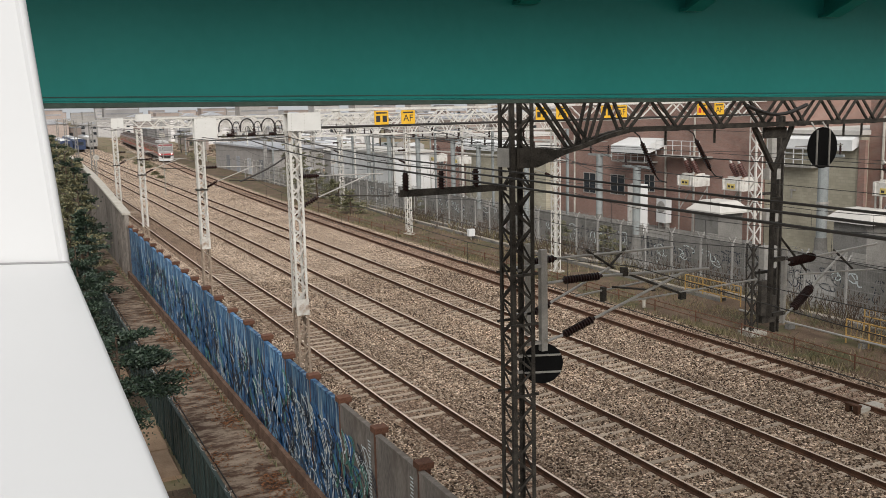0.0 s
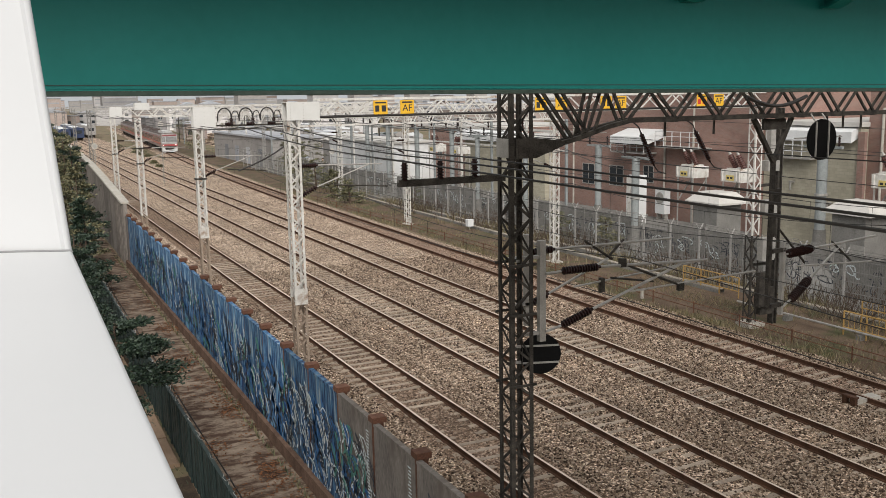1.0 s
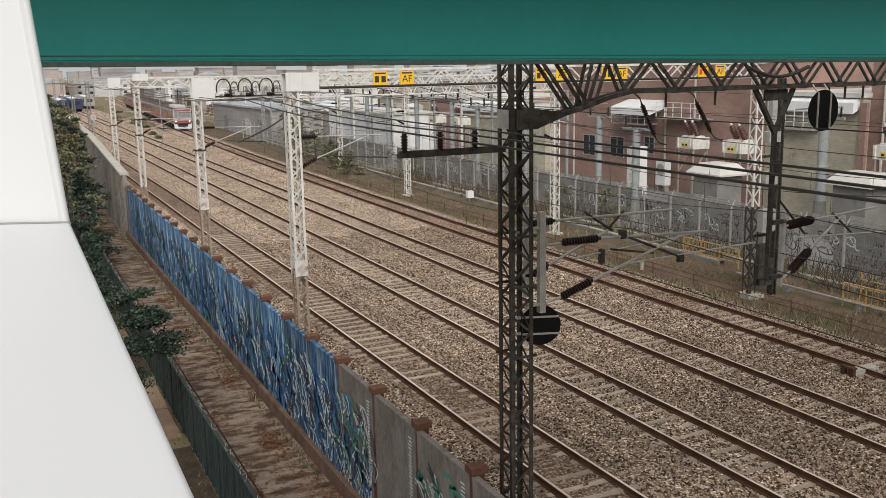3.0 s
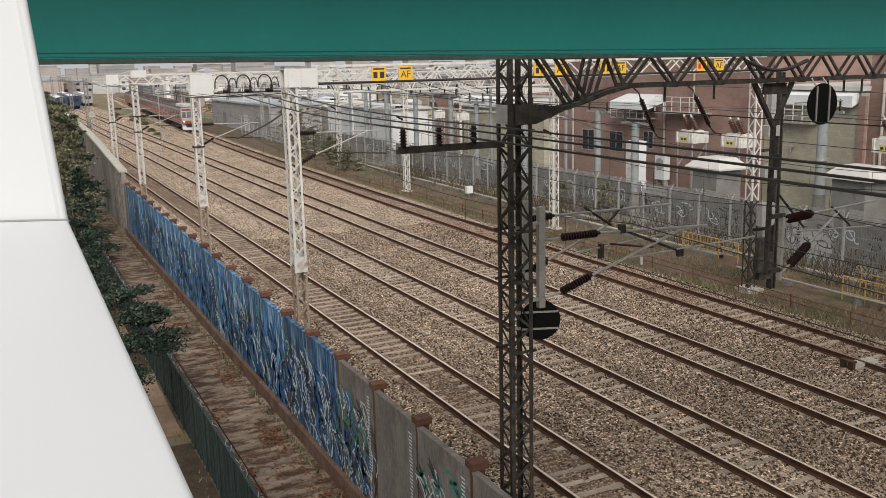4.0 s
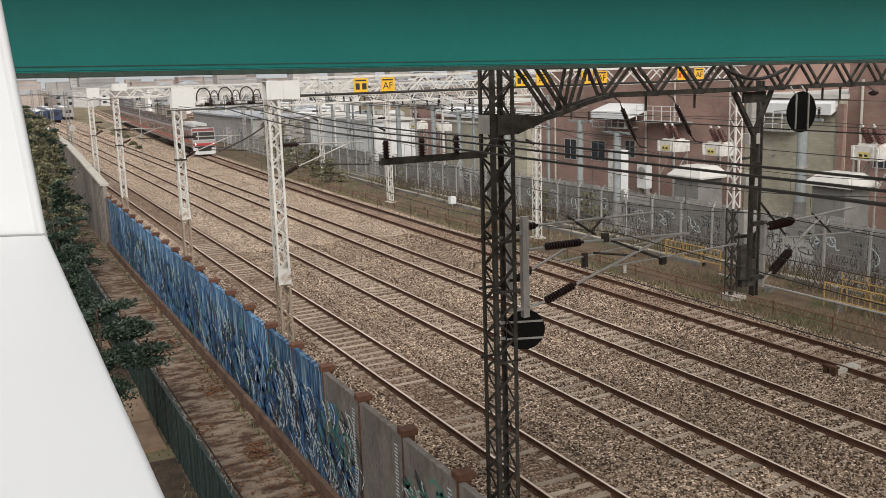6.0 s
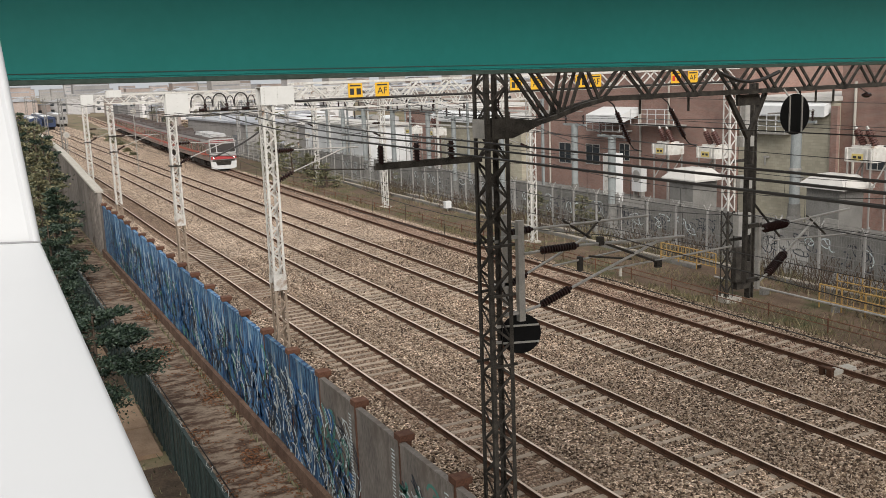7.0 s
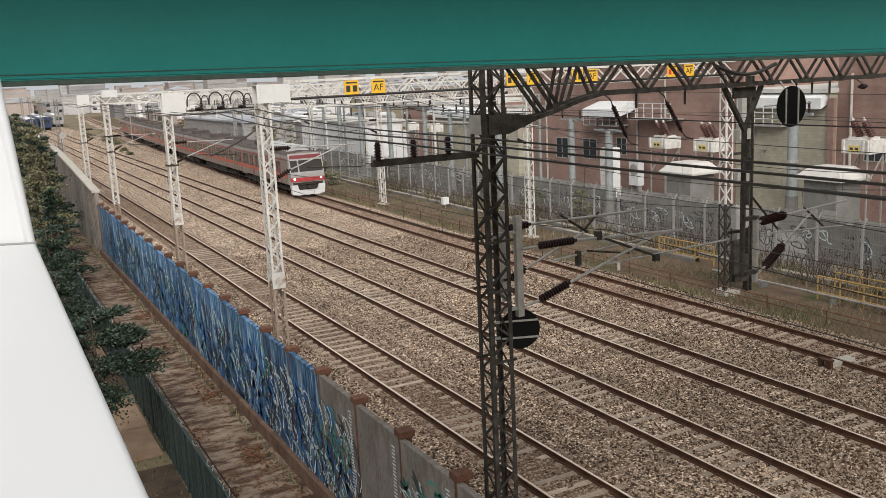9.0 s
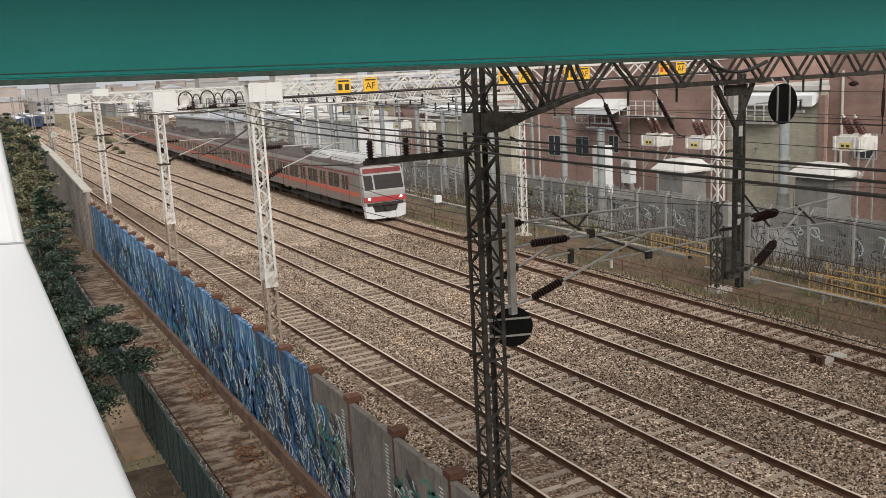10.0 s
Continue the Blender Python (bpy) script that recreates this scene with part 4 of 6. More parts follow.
M_GLASS = plain("dark_train_glass", (0.028, 0.022, 0.019), 0.12)
M_ROOF = material("grey_train_roof", (0.055, 0.042, 0.038), (0.1, 0.08, 0.072), 0.8, scale=2, fine=20, bump=0.05)
M_UNDER = material("underframe_grime", (0.02, 0.018, 0.016), (0.05, 0.042, 0.036), 0.85, scale=4, fine=30)
M_FRONT = material("white_front_mask", (0.26, 0.25, 0.24), (0.34, 0.33, 0.32), 0.45, scale=2, fine=20, bump=0, contrast=0.3)
M_SKIRT = material("white_skirt", (0.46, 0.46, 0.46), (0.56, 0.56, 0.56), 0.5, scale=2, fine=20, bump=0, contrast=0.3)
M_LAMP = plain("lit_headlamp", (1.0, 0.97, 0.9), 0.2, glow=5.0)
CAR_GROUP = "cars of the commuter train"


def build_car(front):
    """One 20 m car; the origin is on the track at its leading end, the body runs toward +y."""
    label = "stainless steel leading train car with orange red stripe and white nose" if front else "stainless steel commuter train car with orange red window stripe"
    c = thing("train_car", label, "train car", group=CAR_GROUP)
    L, W = 19.5, 1.56
    y0 = 0.55 if front else 0.12
    sec = [(-W, 1.05), (-W, 3.25), (-W + 0.08, 3.5), (-W + 0.3, 3.66), (0, 3.78), (W - 0.3, 3.66), (W - 0.08, 3.5), (W, 3.25), (W, 1.05)]
    body = part("body", Shape().prism(sec, 'y', y0, L - 0.12), M_STEEL, c)
    part("roof", Shape().prism([(-W + 0.06, 3.53), (-W + 0.28, 3.69), (0, 3.81), (W - 0.28, 3.69), (W - 0.06, 3.53)], 'y', y0 + 0.05, L - 0.2), M_ROOF, c, "grimy grey roof")
    for side in (-1, 1):
        x = side * W
        d = side * 0.008
        part("stripe", Shape().box(min(x, x + d), max(x, x + d), y0 + 0.02, L - 0.14, 1.6, 1.9), M_ORANGE, c, "orange red stripe below the windows")
        part("top_stripe", Shape().box(min(x, x + d), max(x, x + d), y0 + 0.02, L - 0.14, 3.08, 3.16), M_CRIMSON, c)
        doors = (2.6, 7.2, 11.8, 16.4)
        for q in doors:
            dr = part("door", Shape().box(min(x, x + 2 * d), max(x, x + 2 * d), q, q + 1.3, 1.08, 3.0), M_STEEL, c)
            for off in (0.1, 0.72):
                part("pane", Shape().box(min(x, x + 3 * d), max(x, x + 3 * d), q + off, q + off + 0.48, 1.94, 2.92), M_GLASS, dr)
            part("door_edge", Shape().box(min(x, x + 2.4 * d), max(x, x + 2.4 * d), q - 0.05, q + 0.03, 1.1, 2.95).box(min(x, x + 2.4 * d), max(x, x + 2.4 * d), q + 1.27, q + 1.35, 1.1, 2.95), M_CRIMSON, dr, "red door edge")
            part("stripe", Shape().box(min(x, x + 2.6 * d), max(x, x + 2.6 * d), q, q + 1.3, 1.62, 1.9), M_ORANGE, dr)
        for q, ln in ((4.5, 2.1), (9.1, 2.1), (13.7, 2.1), (18.0, 1.1)) + (() if front else ((0.6, 1.6),)):
            part("window", Shape().box(min(x, x + 1.6 * d), max(x, x + 1.6 * d), q, q + ln, 1.96, 2.94), M_GLASS, c)
            part("window_frame", Shape().box(min(x, x + 2.2 * d), max(x, x + 2.2 * d), q + ln / 2 - 0.03, q + ln / 2 + 0.03, 1.96, 2.94), M_STEEL, c)
    und = Shape()
    for q, ln in ((5.2, 2.0), (7.6, 1.4), (9.4, 2.4), (12.1, 1.3)):
        und.box(-1.35, 1.35, q, q + ln, 0.38, 1.04)
    und.box(-0.4, 0.4, 0.6, L - 0.3, 0.75, 1.05)
    part("underfloor_case", und, M_UNDER, c, "dark grimy underfloor equipment")
    for q in (3.0, 15.6):
        b = part("bogie", Shape().box(-1.15, -1.0, q - 1.6, q + 1.6, 0.42, 0.72).box(1.0, 1.15, q - 1.6, q + 1.6, 0.42, 0.72).box(-1.1, 1.1, q - 0.25, q + 0.25, 0.45, 0.95), M_UNDER, c)
        for dy in (-1.05, 1.05):
            for side in (-1, 1):
                part("wheel", Shape().lathe((side * 0.68, q + dy, 0.43), (side * 0.82, q + dy, 0.43), ((0, 0.46), (0.2, 0.43), (1, 0.42)), 20), M_UNDER, b)
    for q, ln in ((2.2, 5.4), (8.8, 3.2)) if front else ((4.2, 2.6), (12.2, 2.6)):
        part("air_conditioner", Shape().prism([(-0.95, 3.72), (-0.85, 4.12), (0.85, 4.12), (0.95, 3.72)], 'y', q, q + ln), M_UNIT if front else M_ROOF, c, "roof air conditioner")
    part("roof_box", Shape().box(-0.6, -0.2, 13.4, 14.6, 3.75, 4.0), M_ROOF, c)
    part("roof_box", Shape().box(0.2, 0.7, 15.5, 17.5, 3.75, 3.98), M_ROOF, c)
    if front:
        # raked nose
        nose = Shape()
        nose.prism([(0.05, 1.0), (0.0, 1.95), (0.32, 3.1), (0.5, 3.62), (0.56, 3.62), (0.56, 1.0)], 'x', -1.5, 1.5)
        part("nose", nose, M_FRONT, c, "white front mask")
        ws = Shape()
        for sx0, sx1 in ((-1.4, -0.78), (-0.66, 1.4)):
            ws.add([(sx0, 0.012, 2.1), (sx1, 0.012, 2.1), (sx1, 0.30, 3.06), (sx0, 0.30, 3.06)], [(0, 1, 2, 3)])
        for v in range(len(ws.v)):
            vx, vy, vz = ws.v[v]
            ws.v[v] = (vx, 0.0 + (vz - 1.95) / 1.15 * 0.32 - 0.012, vz)
        part("windscreen", ws, M_GLASS, c, "wide dark windscreen")
        part("brow", Shape().add([(-1.4, 0.325, 3.2), (1.4, 0.325, 3.2), (1.36, 0.435, 3.5), (-1.36, 0.435, 3.5), (-1.4, 0.42, 3.2), (1.4, 0.42, 3.2), (1.36, 0.5, 3.5), (-1.36, 0.5, 3.5)],
                                 [(0, 1, 2, 3), (4, 7, 6, 5), (0, 4, 5, 1), (1, 5, 6, 2), (2, 6, 7, 3), (3, 7, 4, 0)]), M_MAROON, c, "maroon brow over the windscreen")
        # solid bar; the shade inside the slot is given by its dark colour
        part("front_slot", Shape().box(-1.3, 1.3, -0.03, 0.1, 1.02, 1.2), M_UNDER, c, "dark bar painted as the shaded slot under the red band")
        part("front_band", Shape().box(-1.5, 1.5, -0.03, 0.1, 1.28, 1.62), M_CRIMSON, c, "red band between the headlamps")
        part("skirt", Shape().prism([(-1.42, 0.22), (-0.9, 0.12), (0.9, 0.12), (1.42, 0.22), (1.5, 1.0), (0.95, 1.0), (0.8, 0.55), (-0.8, 0.55), (-0.95, 1.0), (-1.5, 1.0)], 'y', -0.05, 0.35), M_SKIRT, c, "white snow skirt")
        part("coupler", Shape().box(-0.9, 0.9, 0.1, 0.5, 0.5, 1.02).box(-0.13, 0.13, -0.3, 0.2, 0.7, 0.92), M_UNDER, c)
        for sx in (-1.16, 1.16):
            part("headlamp", Shape().lathe((sx, -0.031, 1.5), (sx, -0.06, 1.5), ((0, 0.085), (0.6, 0.08), (1, 0.05)), 16), M_LAMP, c, "lit white headlamp")
    return c


CARS = []


def build_train():
    lead = build_car(True)
    mid = build_car(False)
    CARS.append(lead)
    CARS.append(mid)
    for k in range(5):
        CARS.append(copy_thing(mid, pose(0, 0, 0)))


def motions():
    times = [0.5 * k for k in range(21)]
    for k, car in enumerate(CARS):
        rows = []
        for t in times:
            y = NOSE(t) + 19.6 * k
            a, b = TRACKS[3] + bend(y), TRACKS[3] + bend(y + 19.5)
            rows.append((t, pose(a, y, 0.0, 0, 0, -math.degrees(math.atan2(b - a, 19.5)))))
        walk(car, rows)


def NOSE(t):
    """The y of the train's nose, which gathers speed toward the bridge."""
    u = 10.0 - t
    return 56.2 + 18.6 * u - 0.446 * u * u


# ---- wires ----
def wire(name, label, pts, r, sag=0.0, group=""):
    line = []
    for a, b in zip(pts, pts[1:]):
        a, b = Vector(a), Vector(b)
        n = 8 if sag else 1
        line += [a.lerp(b, i / n) - Vector((0, 0, sag * 4 * (i / n) * (1 - i / n))) for i in range(n)]
    s = Shape().path(line + [Vector(pts[-1])], r, 5)
    return tagged(part(name, s, M_WIRE), label, "wire", group)


def build_wires():
    for x in (6.58, 7.3, 8.02):
        wire("feeder_wire", "thick dark feeder wire on the crossarm insulators", [(x, -30, 8.6), (x, 15.3, 8.44), (x + 0.6, 29.9, 8.75), (x + 1.2, 47.5, 8.4), (x + 1.2, 68.7, 8.6), (x + 1.2, 84, 8.6), (x + 1.2, 112, 8.6), (x + 2, 170, 8.7)], 0.017, 0.12, "feeder wires")
    supports = [-25, 15.3, 29.9, 47.5, 68.7, 84, 112, 140, 170, 205, 240]
    for k, cx in enumerate(TRACKS):
        sw = [(0.18 if i % 2 else -0.18) for i in range(len(supports))]
        b = (lambda y: bend(y)) if k == 3 else (lambda y: 0)
        wire("contact_wire", "taut contact wire over the track", [(cx + b(y) + o, y, 5.25) for y, o in zip(supports, sw)], 0.011, 0, "contact wires")
        wire("catenary_wire", "sagging catenary wire above the contact wire", [(cx + b(y) + o, y, 6.2) for y, o in zip(supports, sw)], 0.011, 0.35, "catenary wires")
        s = Shape()
        for i in range(1, 7):
            ya, yb = supports[i], supports[i + 1]
            for q in range(1, 6):
                u = q / 6
                y, x = ya + (yb - ya) * u, cx + sw[i] * (1 - u) + sw[i + 1] * u
                s.tube((x + b(y), y, 5.25), (x + b(y), y, 6.2 - 0.35 * 4 * u * (1 - u)), 0.006, 4)
        tagged(part("dropper_wires", s, M_WIRE), "thin droppers between catenary and contact wire", "wire", kind="stuff")
    for x, z in ((10.6, 8.85), (18.0, 7.6), (22.3, 7.9), (26.9, 8.4), (29.2, 7.4)):
        wire("return_wire", "thin dark return wire along the tracks", [(x, -25, z), (x, 30, z), (x, 69, z + 0.2), (x + 1, 112, z), (x + 4, 170, z)], 0.01, 0.25, "return wires")
    # jumper wires that leave the hanging insulators
    for x, y, z in ((13.0, 15.9, 7.86), (14.9, 16.2, 7.86)):
        wire("jumper_wire", "thin jumper wire from a hanging insulator", [(x, y, z), (x + 6, y + 14, z + 0.1), (x + 9, y + 32, z + 0.5)], 0.011, 0.3, "jumper wires")
    for k, (xa, za) in enumerate(((24.0, 7.2), (27.5, 6.6), (31, 6.0))):
        wire("cross_wire", "thin wire spanning toward the substation", [(11.9 + 1.6 * k, 29.9, 8.95), (36.5, 47, 5.6 - 0.2 * k)], 0.012, 0.3, "substation wires")
    # loops of cable on the second gantry
    g = thing("cable_loop", "thick dark cable loops and insulators on the gantry", "cable", (0, 47.2, 0))
    for x in (10.75, 11.85, 12.95):
        part("loop", Shape().path([(x - 0.34 - 0.36 * math.cos(a), -0.1, 8.55 + 0.72 * math.sin(a) ** 0.6) for a in np.linspace(0.02, 3.12, 15)], 0.036, 6), M_WIRE, g)
        part("loop", Shape().path([(x + 0.2 - 0.19 * math.cos(a), -0.1, 8.58 + 0.55 * math.sin(a) ** 0.7) for a in np.linspace(0.02, 3.12, 13)], 0.026, 6), M_WIRE, g)
        part("insulator", insulator(Shape(), (x, -0.1, 8.42), (x, -0.1, 8.78), 0.11, 4, 0.06), M_INSUL, g)
        part("insulator", insulator(Shape(), (x - 0.32, -0.1, 8.47), (x - 0.02, -0.1, 8.47), 0.1, 4, 0.05), M_INSUL, g)
    part("bar", Shape().box(10.0, 14.2, -0.06, 0.0, 8.36, 8.44), M_DARK, g)
    part("hanging_cable", Shape().path([(14.2 - 0.15 * i * i / 3, 0, 8.3 - 0.28 * i) for i in range(9)], 0.045, 6), M_WIRE, g)


def far_cantilever(x, y, z=5.7, reach=3.2, side=1, collars=(-0.6, 0.5)):
    c = thing("cantilever", "thin tube cantilever with dark insulators on a white mast", "cantilever", (x, y, 0), "overhead line cantilevers")
    sx = side
    part("top_tube", Shape().tube((sx * 0.8, 0, z + 0.55), (sx * reach, 0, z + 0.5), 0.024), M_GALV, c)
    part("insulator", insulator(Shape(), (sx * 0.15, 0, z + 0.55), (sx * 0.85, 0, z + 0.55), 0.09, 8), M_INSUL, c)
    part("strut_tube", Shape().tube((sx * 0.75, 0, z - 0.2), (sx * (reach - 0.5), 0, z + 0.5), 0.024), M_GALV, c)
    part("insulator", insulator(Shape(), (sx * 0.15, 0, z - 0.5), (sx * 0.8, 0, z - 0.18), 0.09, 7), M_INSUL, c)
    part("steady_arm", Shape().tube((sx * 1.4, 0, z - 0.15), (sx * (reach + 0.2), 0, z - 0.3), 0.025), M_DARK, c)
    for dz in collars:
        part("collar", Shape().box(-0.28, 0.28, -0.28, 0.28, z + dz, z + dz + 0.08), M_DARK, c)


# ---- materials of the yard ----
def brick_material(name, c1, c2, mortar, w=0.21, h=0.068):
    m = bpy.data.materials.new(name)
    m.use_nodes = True
    n, l = m.node_tree.nodes, m.node_tree.links
    p = n["Principled BSDF"]
    p.inputs["Roughness"].default_value = 0.9
    co = n.new("ShaderNodeTexCoord")
    sp, cb = n.new("ShaderNodeSeparateXYZ"), n.new("ShaderNodeCombineXYZ")
    l.new(co.outputs["Object"], sp.inputs[0])
    ad = n.new("ShaderNodeMath")
    l.new(sp.outputs[0], ad.inputs[0])
    l.new(sp.outputs[1], ad.inputs[1])
    l.new(ad.outputs[0], cb.inputs[0])
    l.new(sp.outputs[2], cb.inputs[1])
    b = n.new("ShaderNodeTexBrick")
    b.inputs["Scale"].default_value = 1.0
    b.inputs["Brick Width"].default_value, b.inputs["Row Height"].default_value = w, h
    b.inputs["Mortar Size"].default_value = 0.008
    b.inputs["Color1"].default_value, b.inputs["Color2"].default_value, b.inputs["Mortar"].default_value = (*c1, 1), (*c2, 1), (*mortar, 1)
    l.new(cb.outputs[0], b.inputs["Vector"])
    ns = n.new("ShaderNodeTexNoise")
    ns.inputs["Scale"].default_value, ns.inputs["Detail"].default_value = 0.4, 8
    l.new(co.outputs["Object"], ns.inputs["Vector"])
    mr = n.new("ShaderNodeMapRange")
    mr.inputs[1].default_value, mr.inputs[2].default_value, mr.inputs[3].default_value, mr.inputs[4].default_value = 0.3, 0.7, 0.75, 1.2
    l.new(ns.outputs["Fac"], mr.inputs[0])
    hs = n.new("ShaderNodeHueSaturation")
    l.new(mr.outputs[0], hs.inputs["Value"])
    l.new(b.outputs["Color"], hs.inputs["Color"])
    l.new(hs.outputs[0], p.inputs["Base Color"])
    return m


M_BRICK = brick_material("red_brick", (0.2, 0.112, 0.09), (0.265, 0.148, 0.118), (0.26, 0.205, 0.175))
M_STONE = brick_material("beige_block", (0.3, 0.275, 0.21), (0.36, 0.33, 0.255), (0.27, 0.24, 0.19), 0.4, 0.2)
M_CONC = material("yard_concrete", (0.13, 0.125, 0.115), (0.22, 0.21, 0.195), 0.9, scale=0.8, fine=12, bump=0.2, stain=(0.085, 0.08, 0.07), stain_scale=0.6)
M_ROOFW = material("pale_sheet_roof", (0.54, 0.54, 0.535), (0.64, 0.64, 0.635), 0.6, scale=1, fine=15, bump=0.05)
M_LGREY = material("light_grey_roof", (0.42, 0.4, 0.37), (0.5, 0.48, 0.45), 0.8, scale=1, fine=15, bump=0.05)
M_BLUEP = material("blue_grey_pole", (0.17, 0.185, 0.185), (0.27, 0.285, 0.28), 0.65, scale=2, fine=20, bump=0.05)
M_PANE = plain("dark_window_pane", (0.03, 0.035, 0.04), 0.12)
M_BUSHING = material("red_brown_porcelain", (0.06, 0.026, 0.022), (0.095, 0.042, 0.034), 0.4, scale=4, fine=20, bump=0)
M_PLATE = material("pale_yellow_plate", (0.52, 0.4, 0.12), (0.62, 0.5, 0.2), 0.6, scale=4, fine=20, bump=0)
M_LID = material("grimy_lid", (0.22, 0.19, 0.15), (0.36, 0.32, 0.27), 0.9, scale=1.5, fine=14, bump=0.2)
M_YEL = material("yellow_rail_paint", (0.3, 0.18, 0.06), (0.46, 0.3, 0.11), 0.7, scale=3, fine=20, bump=0.05)


def build_building():
    b = thing("brick_building", "long red brick substation building with beige bay and white canopies", "building", (50, 0, 0))
    # volumes along the wall: y0, y1, height, material, set-back
    for y0, y1, h, mat, back in ((26, 41.2, 10.6, M_BRICK, 0.0), (41.2, 49.3, 7.3, M_STONE, -0.7), (49.3, 78, 9.9, M_BRICK, 0.0), (78, 95.5, 5.0, M_STONE, -1.2), (95.5, 107.5, 6.0, M_BRICK, 0.0)):
        part("wall", Shape().box(back, 14, y0, y1, -0.9, h), mat, b, "red brick wall" if mat is M_BRICK else "beige block wall")
        part("roof", Shape().box(back - 0.25, 14.2, y0 - 0.1, y1 + 0.1, h, h + 0.3), M_LGREY, b)
    for y0, y1, z, out in ((61.4, 66.2, 5.75, 1.9), (41.4, 48.6, 6.65, 1.3), (84, 97, 5.2, 1.8)):
        part("canopy", Shape().prism([(-out, z - 0.35), (0.0, z + 0.25), (0.0, z + 0.95), (-out, z + 0.35)], 'y', y0, y1), M_ROOFW, b, "white sheet metal canopy")
    for y in (40.68, 49.32):
        part("pilaster", Shape().box(-0.95, -0.71, y, y + 0.5, -0.9, 7.0), M_BRICK, b, "brown brick pilaster")
    for y, z in ((43.2, 2.2), (46.4, 3.4), (48.6, 1.6)):
        part("wall_bracket", Shape().box(-1.0, -0.71, y, y + 0.3, z, z + 0.12).box(-1.0, -0.94, y + 0.1, y + 0.2, z - 0.5, z), M_GALV, b)
    for y, z, w, h in ((71.1, 1.35, 2.0, 1.95), (66.7, 1.5, 2.1, 1.85), (62.5, 2.1, 1.4, 1.5), (100, 2.4, 1.3, 1.3), (104, 2.4, 1.3, 1.3), (33, 3.0, 1.6, 1.6), (37.5, 3.0, 1.6, 1.6)):
        wd = part("window", Shape().box(-0.05, 0.02, y, y + 0.07, z, z + h).box(-0.05, 0.02, y + w - 0.07, y + w, z, z + h).box(-0.05, 0.02, y + 0.07, y + w - 0.07, z, z + 0.07).box(-0.05, 0.02, y + 0.07, y + w - 0.07, z + h - 0.07, z + h).box(-0.05, 0.02, y + w / 2 - 0.03, y + w / 2 + 0.03, z + 0.07, z + h - 0.07), M_GALV, b)
        part("pane", Shape().box(-0.02, 0.015, y + 0.07, y + w - 0.07, z + 0.07, z + h - 0.07), M_PANE, wd)
    for y, z, w in ((55.5, 5.4, 5.2), (44.5, 5.2, 4.0), (62.2, 4.75, 4.6)):
        r = part("balcony", Shape().box(-1.4, 0, y, y + w, z - 0.12, z), M_GALV, b, "steel platform with white railings")
        rs = Shape()
        for q in np.arange(0, w + 0.01, w / 5):
            rs.box(-1.4, -1.35, y + q - 0.025, y + q + 0.025, z, z + 1.2)
        for zz in (0.4, 0.8, 1.18):
            rs.box(-1.4, -1.35, y, y + w, z + zz, z + zz + 0.05)
        part("railing", rs, M_ROOFW, r, "white railing")
    for y in (50.2, 61, 74.5, 40.05, 57.5):
        part("downpipe", Shape().tube((-0.12, y, -0.8), (-0.12, y, 8.5), 0.09), M_COPE, b)
    ac = thing("air_conditioner", "white outdoor air conditioner unit by the brick wall", "air conditioner", (49.2, 60.3, 0.4))
    part("casing", Shape().box(-0.3, 0.3, -0.6, 0.6, -0.6, 1.5), M_ROOFW, ac)
    part("stand", Shape().box(-0.2, 0.2, -0.5, -0.42, -1.2, -0.6).box(-0.2, 0.2, 0.42, 0.5, -1.2, -0.6), M_GALV, ac)
    part("fan_grille", Shape().lathe((-0.31, 0, 0.7), (-0.33, 0, 0.7), ((0, 0.5), (1, 0.48)), 18), M_GALV, ac)
    cb = thing("tall_cabinet", "tall white electrical cabinet in the yard", "cabinet", (46, 59.6, -0.8))
    part("casing", Shape().box(-0.5, 0.5, -0.6, 0.7, 0, 4.0), M_ROOFW, cb)
    part("door", Shape().box(-0.52, -0.501, -0.5, 0.6, 0.15, 3.8), M_PALE, cb)


